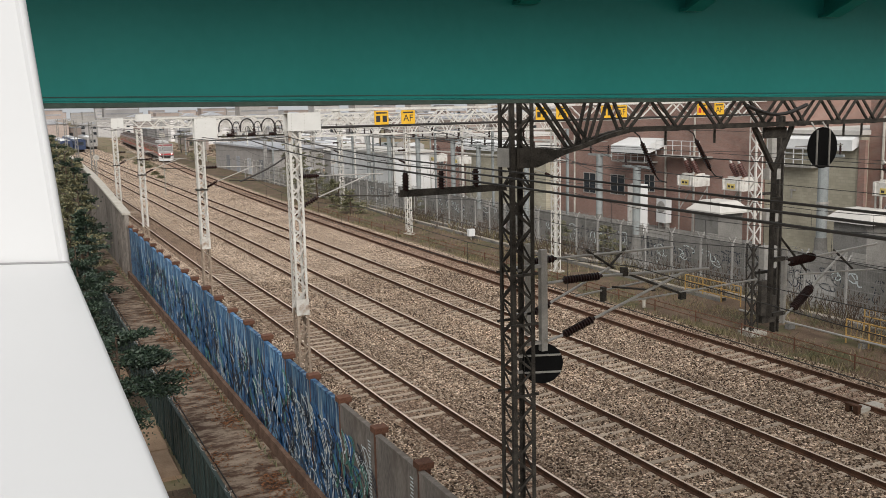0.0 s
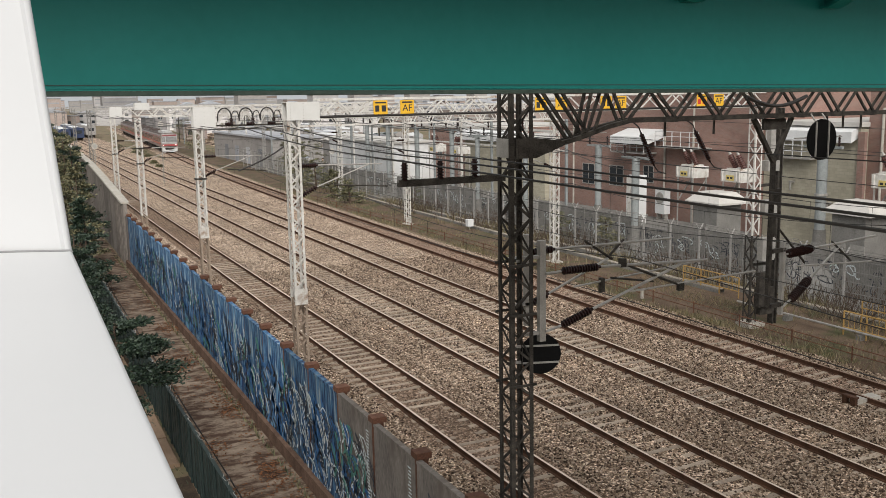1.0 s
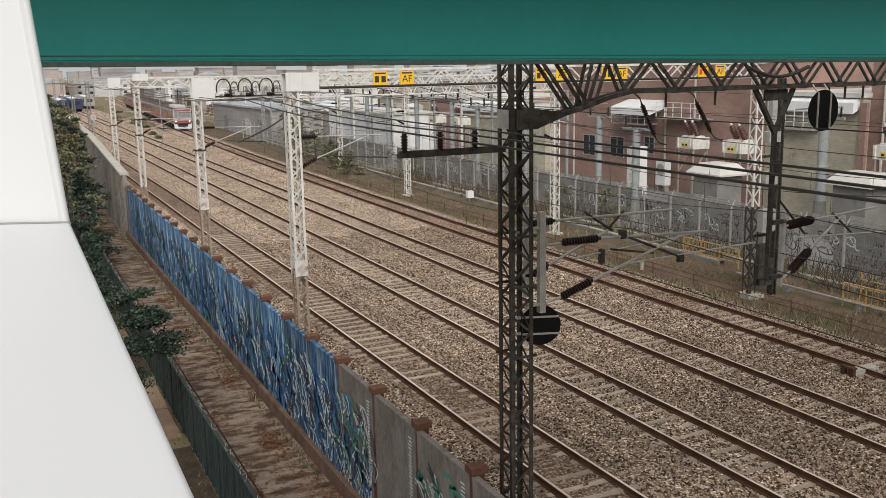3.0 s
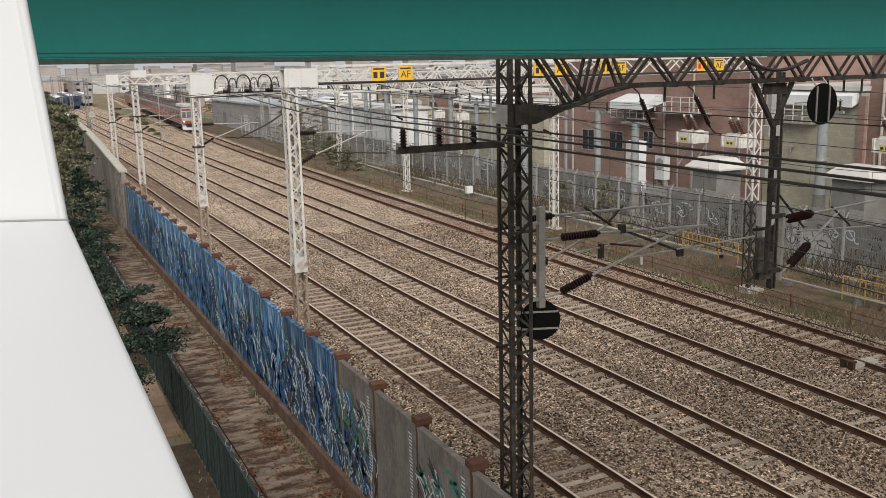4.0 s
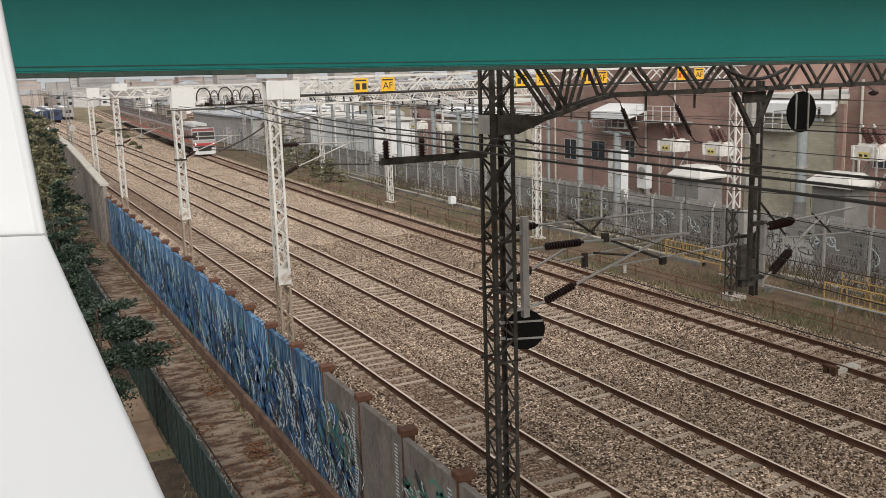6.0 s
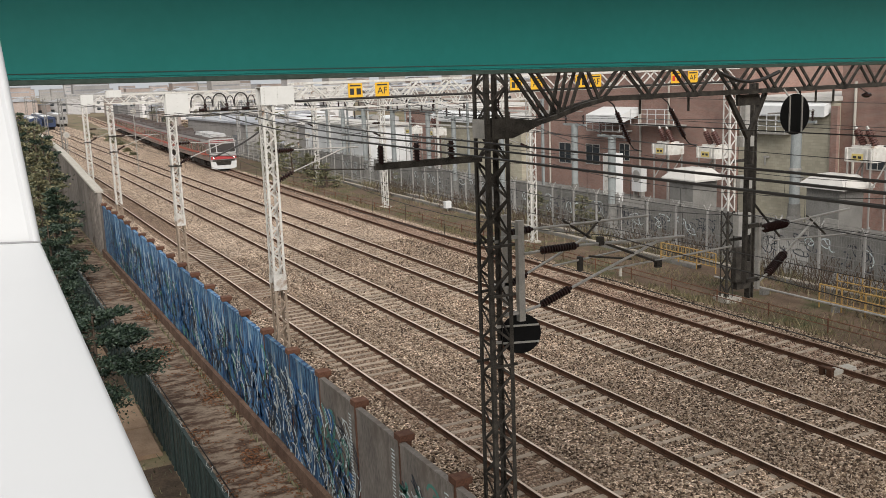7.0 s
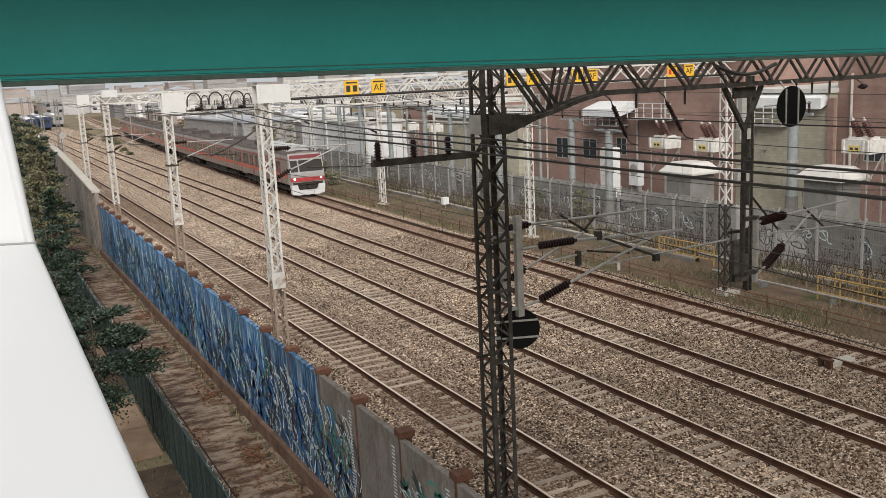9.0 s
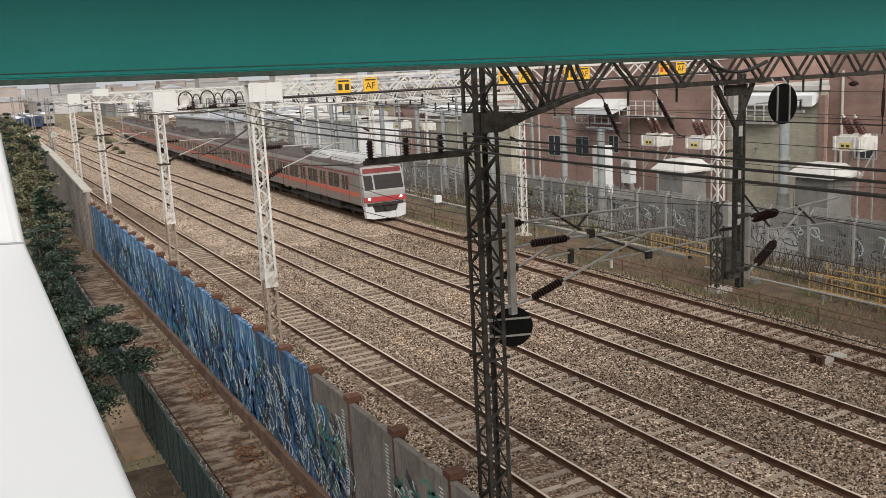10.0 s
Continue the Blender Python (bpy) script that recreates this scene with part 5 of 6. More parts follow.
def build_yard():
    tagged(part("yard_paving", Shape().box(36, 64, 8, 150, -0.82, -0.74), M_CONC), "grey concrete yard paving", "paving", kind="structure")
    # two hip-roofed kiosks
    for x, y, w, d, z in ((43.3, 47.4, 2.7, 3.3, 2.36), (44.3, 36.7, 2.6, 3.3, 2.66)):
        k = thing("transformer_kiosk", "grey transformer kiosk with a pale hipped roof", "kiosk", (x, y, -0.78), "yard kiosks")
        part("body", Shape().box(-w / 2 + 0.3, w / 2 - 0.3, -d / 2 + 0.5, d / 2 - 0.5, 0, z + 0.75), M_CONC, k)
        e, t, z0 = w / 2, w / 2 - 0.6, z + 0.72
        part("roof", Shape().add([(-e, -d / 2, z0), (e, -d / 2, z0), (e, d / 2, z0), (-e, d / 2, z0), (-e, -d / 2, z0 + 0.12), (e, -d / 2, z0 + 0.12), (e, d / 2, z0 + 0.12), (-e, d / 2, z0 + 0.12),
                                  (-t, -d / 2 + 0.7, z0 + 0.75), (t, -d / 2 + 0.7, z0 + 0.75), (t, d / 2 - 0.7, z0 + 0.75), (-t, d / 2 - 0.7, z0 + 0.75)],
                                 [(3, 2, 1, 0), (0, 1, 5, 4), (1, 2, 6, 5), (2, 3, 7, 6), (3, 0, 4, 7), (4, 5, 9, 8), (5, 6, 10, 9), (6, 7, 11, 10), (7, 4, 8, 11), (8, 9, 10, 11)]), M_LGREY, k, "pale grey hipped roof")
        for q in (-0.7, 0.6):
            part("louvre", Shape().box(-w / 2 + 0.27, -w / 2 + 0.3, q - 0.5, q + 0.5, 0.4, 1.7), M_GALV, k)
    # transformers with tilted brown bushings
    for x, y, up in ((45.5, 52.5, 0), (45.5, 47.8, 0), (45.5, 35.6, 0.5), (45.5, 90, 0), (45.5, 96, 0)):
        t = thing("transformer", "white transformer tank with brown bushings and yellow plate", "transformer", (x, y, -0.78 + up), "yard transformers")
        for q in (-1.1, 1.1):
            part("stand", Shape().box(-0.68, -0.6, q * 0.7 - 0.04, q * 0.7 + 0.04, -up, 4.34).box(0.6, 0.68, q * 0.7 - 0.04, q * 0.7 + 0.04, -up, 4.34).bar((-0.64, q * 0.7, 2.6), (0.64, q * 0.7, 4.2), 0.06), M_GALV, t)
        part("tank", Shape().box(-0.7, 0.7, -0.95, 0.95, 4.35, 5.15).box(-0.45, 0.45, -0.7, 0.7, 5.15, 5.27), M_PALE, t)
        part("fin", Shape().box(-0.8, -0.7, -0.9, -0.8, 4.4, 5.1), M_PALE, t)
        part("fin", Shape().box(-0.8, -0.7, -0.6, -0.5, 4.4, 5.1), M_PALE, t)
        part("fin", Shape().box(-0.8, -0.7, 0.72, 0.86, 4.4, 5.1), M_PALE, t)
        part("warning_plate", Shape().box(-0.73, -0.701, -0.3, 0.45, 4.45, 4.82), M_PLATE, t, "pale yellow plate with dark marks")
        part("plate_bar", Shape().box(-0.74, -0.731, -0.2, 0.02, 4.56, 4.7), M_INK, t)
        part("plate_bar", Shape().box(-0.74, -0.731, 0.14, 0.36, 4.56, 4.7), M_INK, t)
        for q in (-0.9, 0.2):
            part("bushing", insulator(Shape(), (-0.1, q * 0.7, 5.27), (-0.3, q * 0.7 + 0.4, 6.15), 0.24, 6, 0.17), M_BUSHING, t)
            part("cap", Shape().lathe((-0.3, q * 0.7 + 0.4, 6.2), (-0.34, q * 0.7 + 0.48, 6.38), ((0, 0.11), (1, 0.07)), 10), M_GALV, t)
    # poles
    for x, y, h, r in ((38.0, 49.4, 6.3, 0.26), (43.0, 60.7, 6.5, 0.26), (46.5, 41.6, 7.0, 0.33), (38.5, 78, 7.5, 0.22), (38.5, 86, 7.5, 0.22), (39, 95, 7.5, 0.25), (40, 104, 7.6, 0.25), (41, 112, 7.6, 0.25), (37, 62, 7.0, 0.2), (37, 70, 7.2, 0.2), (42, 120, 8, 0.25)):
        p = thing("steel_pole", "blue grey round steel pole with flared concrete base", "pole", (x, y, -0.78), "yard poles")
        part("shaft", Shape().tube((0, 0, 0.9), (0, 0, h), r, 14), M_BLUEP, p, smooth=False)
        part("base", Shape().lathe((0, 0, 0), (0, 0, 1.7), ((0, r * 2.3), (0.25, r * 1.9), (0.55, r * 1.25), (1, r * 1.15)), 14), M_CONC, p, "flared concrete base")
        part("crossarm", Shape().box(-0.08, 0.08, -1.5, 1.5, h - 0.16, h), M_BLUEP, p)
        part("ring", Shape().lathe((0, 0, h * 0.55), (0, 0, h * 0.55 + 0.15), ((0, r * 1.2), (1, r * 1.2)), 14), M_GALV, p)
        for q in (-1.2, 1.2):
            part("post_insulator", insulator(Shape(), (0, q, h), (0, q, h + 0.7), 0.1, 6, 0.05), M_INSUL, p)
    # thin white lattice frame uprights and beams behind the fence
    for x, y0, y1, h in ((39.5, 60, 84, 8.6), (41, 92, 118, 8.2)):
        f = thing("busbar_frame", "pale steel busbar frame over the yard", "steel frame", (x, 0, -0.78), "yard frames")
        n = 4
        for i in range(n + 1):
            y = y0 + (y1 - y0) * i / n
            part("upright", Shape().box(-0.09, 0.09, y - 0.09, y + 0.09, 0, h), M_PALE if i % 2 else M_BLUEP, f)
            part("insulator", insulator(Shape(), (0, y + 0.6, h - 0.1), (0, y + 0.6, h - 0.95), 0.12, 6, 0.05), M_INSUL, f)
        for z in (h, h - 0.9, h - 2.4):
            part("beam", Shape().box(-0.06, 0.06, y0, y1, z - 0.12, z), M_PALE, f)
        for q in (-0.6, 0.6, 1.6):
            part("busbar", Shape().tube((q, y0 - 3, h - 1.0), (q, y1 + 3, h - 1.0), 0.03, 6), M_GALV, f)
    # the white store at the far end of the yard
    w = thing("white_store", "long white walled store behind the poles", "building", (44, 0, -0.78))
    part("wall", Shape().box(0, 6, 106, 130, 0, 4.9), M_ROOFW, w)
    part("roof", Shape().box(-0.3, 6.3, 105.7, 130.3, 4.9, 5.1), M_LGREY, w)
    part("door", Shape().box(-0.04, -0.001, 112, 115, 0, 3), M_PALE, w)


def build_yard_fence():
    f = thing("mesh_fence", "grey steel mesh fence along the substation yard", "fence", (35.3, 0, -0.78))
    post = Shape().box(-0.05, 0.05, -0.05, 0.05, 0, 2.75).bar((0, 0, 2.7), (-0.25, 0, 3.1), 0.05).bar((0, 0, 2.7), (0.25, 0, 3.1), 0.05).data("post", M_MESHPALE)
    y = 10
    while y < 150:
        part("post", post, None, f).location = (0, y, 0)
        y += 2.5
    m = Shape()
    for i in range(int(130 / 0.14)):
        y = 10 + i * 0.14
        m.box(-0.006, 0.006, y - 0.005, y + 0.005, 0.1, 2.6)
    for z in (0.1, 0.5, 1.0, 1.5, 2.0, 2.55):
        m.box(-0.016, 0.016, 10, 140, z, z + 0.035)
    tagged(part("mesh", m, M_MESH, f), kind="stuff")
    for z in (2.8, 2.95, 3.08):
        part("barbed_wire", Shape().tube((-0.15, 10, z), (-0.15, 140, z), 0.012, 5), M_MESH, f)
    # loose coils of wire along the top of the fence
    r = random.Random(17)
    for k in range(30):
        y0 = 24 + 3 * k + r.uniform(-0.6, 0.6)
        n, a0, lift = r.randint(9, 24), r.uniform(0, 6.28), r.uniform(-0.12, 0.1)
        part("wire_coil", Shape().path([(-0.1 + 0.2 * math.cos(a), y0 + 0.07 * i + 0.1 * math.sin(0.7 * a), 2.95 + lift + (0.2 + 0.05 * math.sin(a * 0.37)) * math.sin(a)) for i in range(n) for a in (i * 0.9 + a0,)], 0.009, 4), M_MESH, f)
    w = thing("yard_wall", "grey concrete panel wall behind the mesh fence", "wall", (38.2, 0, -0.78))
    post = Shape().box(-0.12, 0.12, -0.12, 0.12, 0, 2.35).data("post", M_CONC)
    for i, y in enumerate(np.arange(14, 130, 3.2)):
        if i % 9 == 6:
            continue
        part("panel", Shape().box(-0.06, 0.06, y + 0.12, y + 3.08, 0, 2.2 - (0.5 if i % 7 == 3 else 0)), M_CONC, w)
        part("post", post, None, w).location = (0, y, 0)
    # dark sprayed loops on the wall
    r = random.Random(31)
    for k, (mat, count) in enumerate(((M_SPRAY_BLACK, 130), (M_SPRAY_WHITE, 60), (M_MESH, 60))):
        s = Shape()
        for j in range(count):
            cy, cz = 20 + 80 * r.random(), r.uniform(0.6, 1.6)
            ry, rz, a0, turn = r.uniform(0.1, 0.5), r.uniform(0.15, 0.6), r.uniform(0, 6.28), r.uniform(2.5, 6)
            pts = [Vector((-0.063 - 0.001 * k, cy + ry * math.cos(a) + 0.2 * math.sin(2.1 * a), max(0.05, min(1.65, cz + rz * math.sin(1.4 * a))))) for a in (a0 + turn * q / 10 for q in range(11))]
            for a, b in zip(pts, pts[1:]):
                d = b - a
                if d.length > 1e-3:
                    o = Vector((0, -d.z, d.y)).normalized() * 0.032
                    s.add([a + o, a - o, b - o, b + o], [(0, 1, 2, 3)])
        part("spray_stroke", s, mat, w)
    # two concrete cable troughs and a pale pipe in the verge
    for x, y0, y1 in ((33.3, 36, 140), (34.5, 14, 140)):
        t = thing("cable_trough", "pale concrete cable trough with lids beside the track", "cable trough", (0, 0, 0), "cable troughs")
        part("channel", ribbon([(x - 0.2, -0.76), (x - 0.2, -0.56), (x + 0.2, -0.56), (x + 0.2, -0.76)], [y0] + list(range(40, y1 + 1, 10))), M_CONC, t)
        part("lid", ribbon([(x - 0.15, -0.558), (x - 0.15, -0.53), (x + 0.15, -0.53), (x + 0.15, -0.558)], [y0] + list(range(40, y1 + 1, 10))), M_LID, t, "grimy concrete lids")
    p = thing("ground_pipe", "pale pipe on low blocks along the verge", "pipe", (31.9, 0, -0.45))
    part("pipe", Shape().tube((0, 16, 0), (-0.3, 33, 0.05), 0.05), M_GALV, p)
    for y in (18, 22, 26, 30):
        part("block", Shape().box(-0.3, 0.1, y - 0.12, y + 0.12, -0.32, -0.06), M_CONC, p)
    # yellow handrails
    for x, y, ln, n in ((31.9, 22.4, 4.6, 4), (33.2, 34.6, 4.2, 3), (34.2, 24, 4.0, 3)):
        r = thing("yellow_handrail", "faded yellow tubular handrail on the verge", "handrail", (x, y, -0.75), "yellow handrails")
        for i in range(n + 1):
            part("post", Shape().tube((0, ln * i / n, 0), (0, ln * i / n, 1.05), 0.035), M_YEL, r)
        for z in (0.35, 0.7, 1.05):
            part("rail", Shape().tube((0, 0, z), (0, ln, z), 0.03), M_YEL, r)
        bars = Shape()
        for i in range(int(ln / 0.3)):
            bars.tube((0, 0.3 * i + 0.15, 0.36), (0, 0.3 * i + 0.15, 1.04), 0.012, 5)
        tagged(part("infill_mesh", bars, M_YEL, r), kind="stuff")
    # low wire fence on the verge
    w = thing("low_wire_fence", "low rusty wire fence along the verge", "fence", (28.9, 0, -0.73))
    for y in np.arange(12, 92, 3.0):
        part("post", Shape().tube((0, y, 0), (0, y, 0.62), 0.03, 6), M_POST, w)
    for z in (0.3, 0.55):
        part("strand", Shape().tube((0, 12, z), (0, 92, z), 0.022, 5), M_POST, w)
    # small lineside things
    s = thing("marker_box", "small white marker box on a short stake", "marker", (33.0, 63.9, -0.76))
    part("box", Shape().box(-0.25, 0.25, -0.2, 0.2, 0.3, 0.85), M_ROOFW, s)
    part("stake", Shape().tube((0, 0, 0), (0, 0, 0.32), 0.05), M_GALV, s)
    d = thing("point_machine", "pale and rusty trackside device with a rod beside the rail", "track device", (23.75, 19.45, -0.3))
    part("casing", Shape().prism([(-0.25, 0.0), (0.95, 0.0), (0.85, 0.26), (-0.15, 0.26)], 'y', -0.18, 0.18), M_COPE, d)
    part("bracket", Shape().box(-0.38, -0.26, -0.25, -0.05, 0, 0.35), M_RUST, d)
    part("bracket", Shape().box(-0.38, -0.26, 0.08, 0.24, 0, 0.35), M_RUST, d)
    part("bracket", Shape().box(-0.4, -0.2, -0.25, 0.25, 0.34, 0.4), M_RUST, d)
    part("rod", Shape().tube((0.9, 0, 0.12), (2.0, 0, 0.1), 0.03), M_RUST, d)
    for x, y in ((9.95, 44.5), (28.6, 36.5)):
        p = thing("marker_post", "short pale marker post beside the track", "marker", (x, y, -0.6))
        part("post", Shape().box(-0.06, 0.06, -0.05, 0.05, 0, 0.42), M_COPE, p)
        part("cap", Shape().box(-0.08, 0.08, -0.07, 0.07, 0.42, 0.46), M_BLUEP, p)
    for x, y, z in ((9.6, 110, 5.2), (18.0, 117, 7.3), (35.1, 103, 3.9)):
        p = thing("signal_board", "small round white signal board on a thin post", "signal", (x, y, -0.6), "signal boards")
        part("post", Shape().tube((0, 0, 0), (0, 0, z), 0.05, 8), M_GALV, p)
        part("board", Shape().lathe((0, -0.06, z + 0.4), (0, -0.09, z + 0.4), ((0, 0.34), (1, 0.34)), 24), M_COPE, p)
        part("ring", Shape().lathe((0, -0.091, z + 0.4), (0, -0.1, z + 0.4), ((0, 0.2), (1, 0.2)), 18), M_GALV, p)


# ---- plants ----
def leaf_material(name, a, b):
    m = bpy.data.materials.new(name)
    m.use_nodes = True
    n, l = m.node_tree.nodes, m.node_tree.links
    p = n["Principled BSDF"]
    p.inputs["Roughness"].default_value = 0.6
    ge = n.new("ShaderNodeNewGeometry")
    ramp = n.new("ShaderNodeValToRGB")
    ramp.color_ramp.elements[0].color, ramp.color_ramp.elements[1].color = (*a, 1), (*b, 1)
    l.new(ge.outputs["Random Per Island"], ramp.inputs[0])
    l.new(ramp.outputs[0], p.inputs["Base Color"])
    return m


M_PINE = leaf_material("dark_pine_needles", (0.006, 0.017, 0.011), (0.034, 0.056, 0.03))
M_BUSH = leaf_material("olive_leaves", (0.04, 0.048, 0.024), (0.2, 0.18, 0.095))
M_WEED = leaf_material("dry_weeds", (0.06, 0.055, 0.025), (0.23, 0.185, 0.1))
M_BARK = material("bark", (0.05, 0.035, 0.025), (0.11, 0.08, 0.06), 0.9, scale=6, fine=40, bump=0.5, stretch=(1, 1, 0.3))
M_STRAW = material("straw", (0.13, 0.095, 0.055), (0.24, 0.18, 0.1), 0.9, scale=3, fine=20, bump=0)
M_SLAB = material("tan_concrete_slab", (0.2, 0.13, 0.085), (0.29, 0.205, 0.14), 0.9, scale=1.5, fine=18, bump=0.2, stain=(0.2, 0.13, 0.08), stain_scale=0.8)


def tree(label, at, height, spread, low, leaves, size, mat, seed, boughs=26):
    """Tapered trunk, limbs that droop outward, and tufts of narrow leaves along them."""
    r = random.Random(seed)
    t = thing("tree", label, "tree", at, "trees below the bridge")
    top = Vector((r.uniform(-0.3, 0.3), r.uniform(-0.3, 0.3), height))
    part("trunk", Shape().lathe((0, 0, -0.1), top, ((0, 0.16), (0.1, 0.12), (0.6, 0.07), (1, 0.02)), 8), M_BARK, t)
    limbs, crown = Shape(), Shape()
    for i in range(boughs):
        u = low + (1 - low) * (i + r.random()) / boughs
        p = top * u
        a = r.uniform(0, 6.283)
        reach = spread * (1.15 - 0.85 * (u - low) / (1 - low)) * r.uniform(0.6, 1.15)
        d = Vector((math.cos(a), math.sin(a), r.uniform(-0.05, 0.3)))
        q = p + d * reach + Vector((0, 0, -0.15 * reach))
        limbs.lathe(p, q, ((0, 0.035), (1, 0.008)), 5)
        for j in range(leaves // boughs):
            s = 0.25 + 0.8 * r.random() ** 0.7
            c = p.lerp(q, min(s, 1.0)) + Vector((r.gauss(0, 1), r.gauss(0, 1), r.gauss(0, 0.4))) * (0.095 * reach + 0.05)
            e = Vector((d.x + r.gauss(0, 0.7), d.y + r.gauss(0, 0.7), r.gauss(0.25, 0.5))).normalized() * size * r.uniform(0.6, 1.3)
            w = e.cross(Vector((r.gauss(0, 1), r.gauss(0, 1), r.gauss(0, 1)))).normalized() * size * 0.26
            crown.add([c, c + e * 0.5 + w, c + e, c + e * 0.5 - w], [(0, 1, 2, 3)])
    tagged(part("limb", limbs, M_BARK, t), kind="stuff")
    part("crown", crown, mat, t)
    return t


def build_plants():
    pine = "dark green pine with drooping boughs beside the lower fence"
    for k, (x, y, h, s, low) in enumerate(((2.85, 30.5, 5.7, 2.4, 0.55), (2.7, 42.0, 5.0, 1.6, 0.5), (3.2, 51.0, 6.0, 1.8, 0.3), (2.1, 37.0, 4.0, 1.1, 0.35), (2.8, 46.5, 5.2, 1.3, 0.35))):
        tree(pine, (x, y, -3.1), h, s, low, 8000 if k else 22000, 0.14, M_PINE, 11 + k, 26 if k else 34)
    for k, (x, y, h, s) in enumerate(((4.2, 58, 8.0, 1.7), (3.6, 64, 8.6, 1.9), (4.6, 70, 9.4, 1.9), (5.2, 77, 10.2, 2.0), (5.0, 86, 10.6, 2.2), (6.0, 96, 10.4, 2.2), (5.4, 108, 10.6, 2.6), (6.6, 122, 10.4, 2.8), (6.2, 138, 10.6, 3.0), (7, 158, 10.8, 3.4))):
        tree("olive green leafy tree beside the tall wall", (x, y, -3.1), h - 0.8, s * 0.9, 0.2, 5200, 0.15 + 0.001 * y, M_BUSH if k % 3 else M_PINE, 40 + k, 40)
    # shrubs by the far verge
    for k, (x, y, h, s) in enumerate(((31.4, 87, 2.4, 1.4), (32.2, 93, 2.8, 1.6), (33.5, 99, 2.6, 1.5), (32.6, 109, 6.5, 2.0), (34.4, 115, 6.0, 2.2), (33.4, 104, 3.6, 1.8), (36, 122, 4.6, 2.4), (36.4, 82, 2.4, 1.2), (36.8, 57, 2.0, 1.0), (37.0, 51, 2.2, 1.0), (22.6, 150, 0.9, 0.9), (23.2, 160, 1.0, 1.0), (40, 140, 5.4, 2.2), (46, 150, 6, 2.6), (38, 128, 3.5, 2.0), (25.5, 190, 1.2, 1.6), (39, 205, 4, 3), (24, 215, 1.6, 2), (48, 215, 6, 4), (58, 235, 7, 4), (45, 250, 6, 4), (70, 250, 7, 5), (14, 240, 4, 3.4), (44, 175, 4.5, 3), (52, 195, 5, 3), (24.8, 182, 1.0, 1.4), (25.4, 197, 1.2, 1.8), (26.5, 203, 1.4, 1.8), (42, 132, 4.6, 2.6), (50, 138, 5.5, 3))):
        g = tree("scrubby olive shrub on the verge", (x, y, -0.8), h, s, 0.05, 1500, 0.22, M_BUSH, 80 + k, 24)
        g["group"] = "lineside shrubs"
        g["category"] = "shrub"
        g.name = "shrub"
    # weeds and dry stalks
    s = Shape()
    r = random.Random(5)
    for i in range(26000):
        y = 14 + 90 * r.random() ** 1.4
        x = r.choice((r.uniform(27.7, 35.0), r.gauss(34.6, 0.5), r.gauss(28.2, 0.35)))
        if not 27.6 < x < 37.5 or (math.sin(x * 1.7 + y * 0.31) + math.sin(y * 0.83) + r.gauss(0, 0.6) < 0.1):
            continue
        h = r.uniform(0.1, 0.4) + (0.6 * r.random() if x > 33.6 else 0)
        a = r.uniform(0, 6.283)
        c, d = 0.03 * math.cos(a), 0.03 * math.sin(a)
        lx, ly = r.gauss(0, 0.15) * h * 2, r.gauss(0, 0.15) * h * 2
        x += bend(y)
        s.add([(x - c, y - d, -0.76), (x + c, y + d, -0.76), (x + lx, y + ly, -0.76 + h)], [(0, 1, 2)])
    tagged(part("weeds", s, M_WEED), "dry yellow brown weeds on the verge", "weeds", kind="stuff")
    s = Shape()
    for i in range(2600):
        y = 24 + 60 * r.random()
        x = r.uniform(33.4, 37.6)
        h = r.uniform(0.3, 1.2)
        if math.sin(y * 0.5) + math.sin(y * 1.3 + x) < -0.3:
            continue
        s.bar((x, y, -0.78), (x + r.gauss(0, 0.3), y + r.gauss(0, 0.35), -0.78 + h), 0.022)
    tagged(part("dry_brush", s, M_BARK), "bare brown brushwood along the yard fence", "brushwood", kind="stuff")
    for name, mat, label in (("bramble", M_BARK, "tangled brown bramble stems on the verge"), ("dry_stalks", M_STRAW, "pale straw stalks on the verge"), ("creeper", M_BUSH, "dull green creeper over the verge")):
        s = Shape()
        for i in range(3600):
            y = 15 + 45 * r.random() ** 1.3
            x = r.uniform(28.2, 35.2)
            if math.sin(x * 1.3 - y * 0.4) + math.sin(y * 0.7 + 1.3 * x) + r.gauss(0, 0.4) < 0.35:
                continue
            a, ln = r.uniform(0, 6.283), r.uniform(0.15, 0.7)
            p = Vector((x, y, -0.74))
            q = p + Vector((math.cos(a) * ln * 0.6, math.sin(a) * ln * 0.6, ln * r.uniform(0.15, 0.8)))
            w = p.lerp(q, 0.5) + Vector((0, 0, 0.12 * ln))
            s.bar(p, w, 0.011).bar(w, q, 0.008)
        tagged(part(name, s, mat), label, "undergrowth", kind="stuff")
    # tufts of growth along the foot of the painted wall and on the soil
    s = Shape()
    for i in range(5000):
        y = 12 + 60 * r.random()
        x = r.choice((7.08 + abs(r.gauss(0, 0.05)), r.uniform(0.5, 4.8)))
        if x > 7 and r.random() < 0.75:
            continue
        z = -1.74 if x > 5 else -3.1
        h = r.uniform(0.05, 0.3)
        a = r.uniform(0, 6.283)
        s.add([(x - 0.03 * math.cos(a), y - 0.03 * math.sin(a), z), (x + 0.03 * math.cos(a), y + 0.03 * math.sin(a), z), (x + r.gauss(0, 0.08), y + r.gauss(0, 0.08), z + h)], [(0, 1, 2)])
    tagged(part("grass_tufts", s, M_BUSH), "small green tufts on the soil and path edge", "grass", kind="stuff")
    slab = thing("concrete_slab", "tan concrete slabs on the soil below the fence", "slab", (0, 0, -3.1))
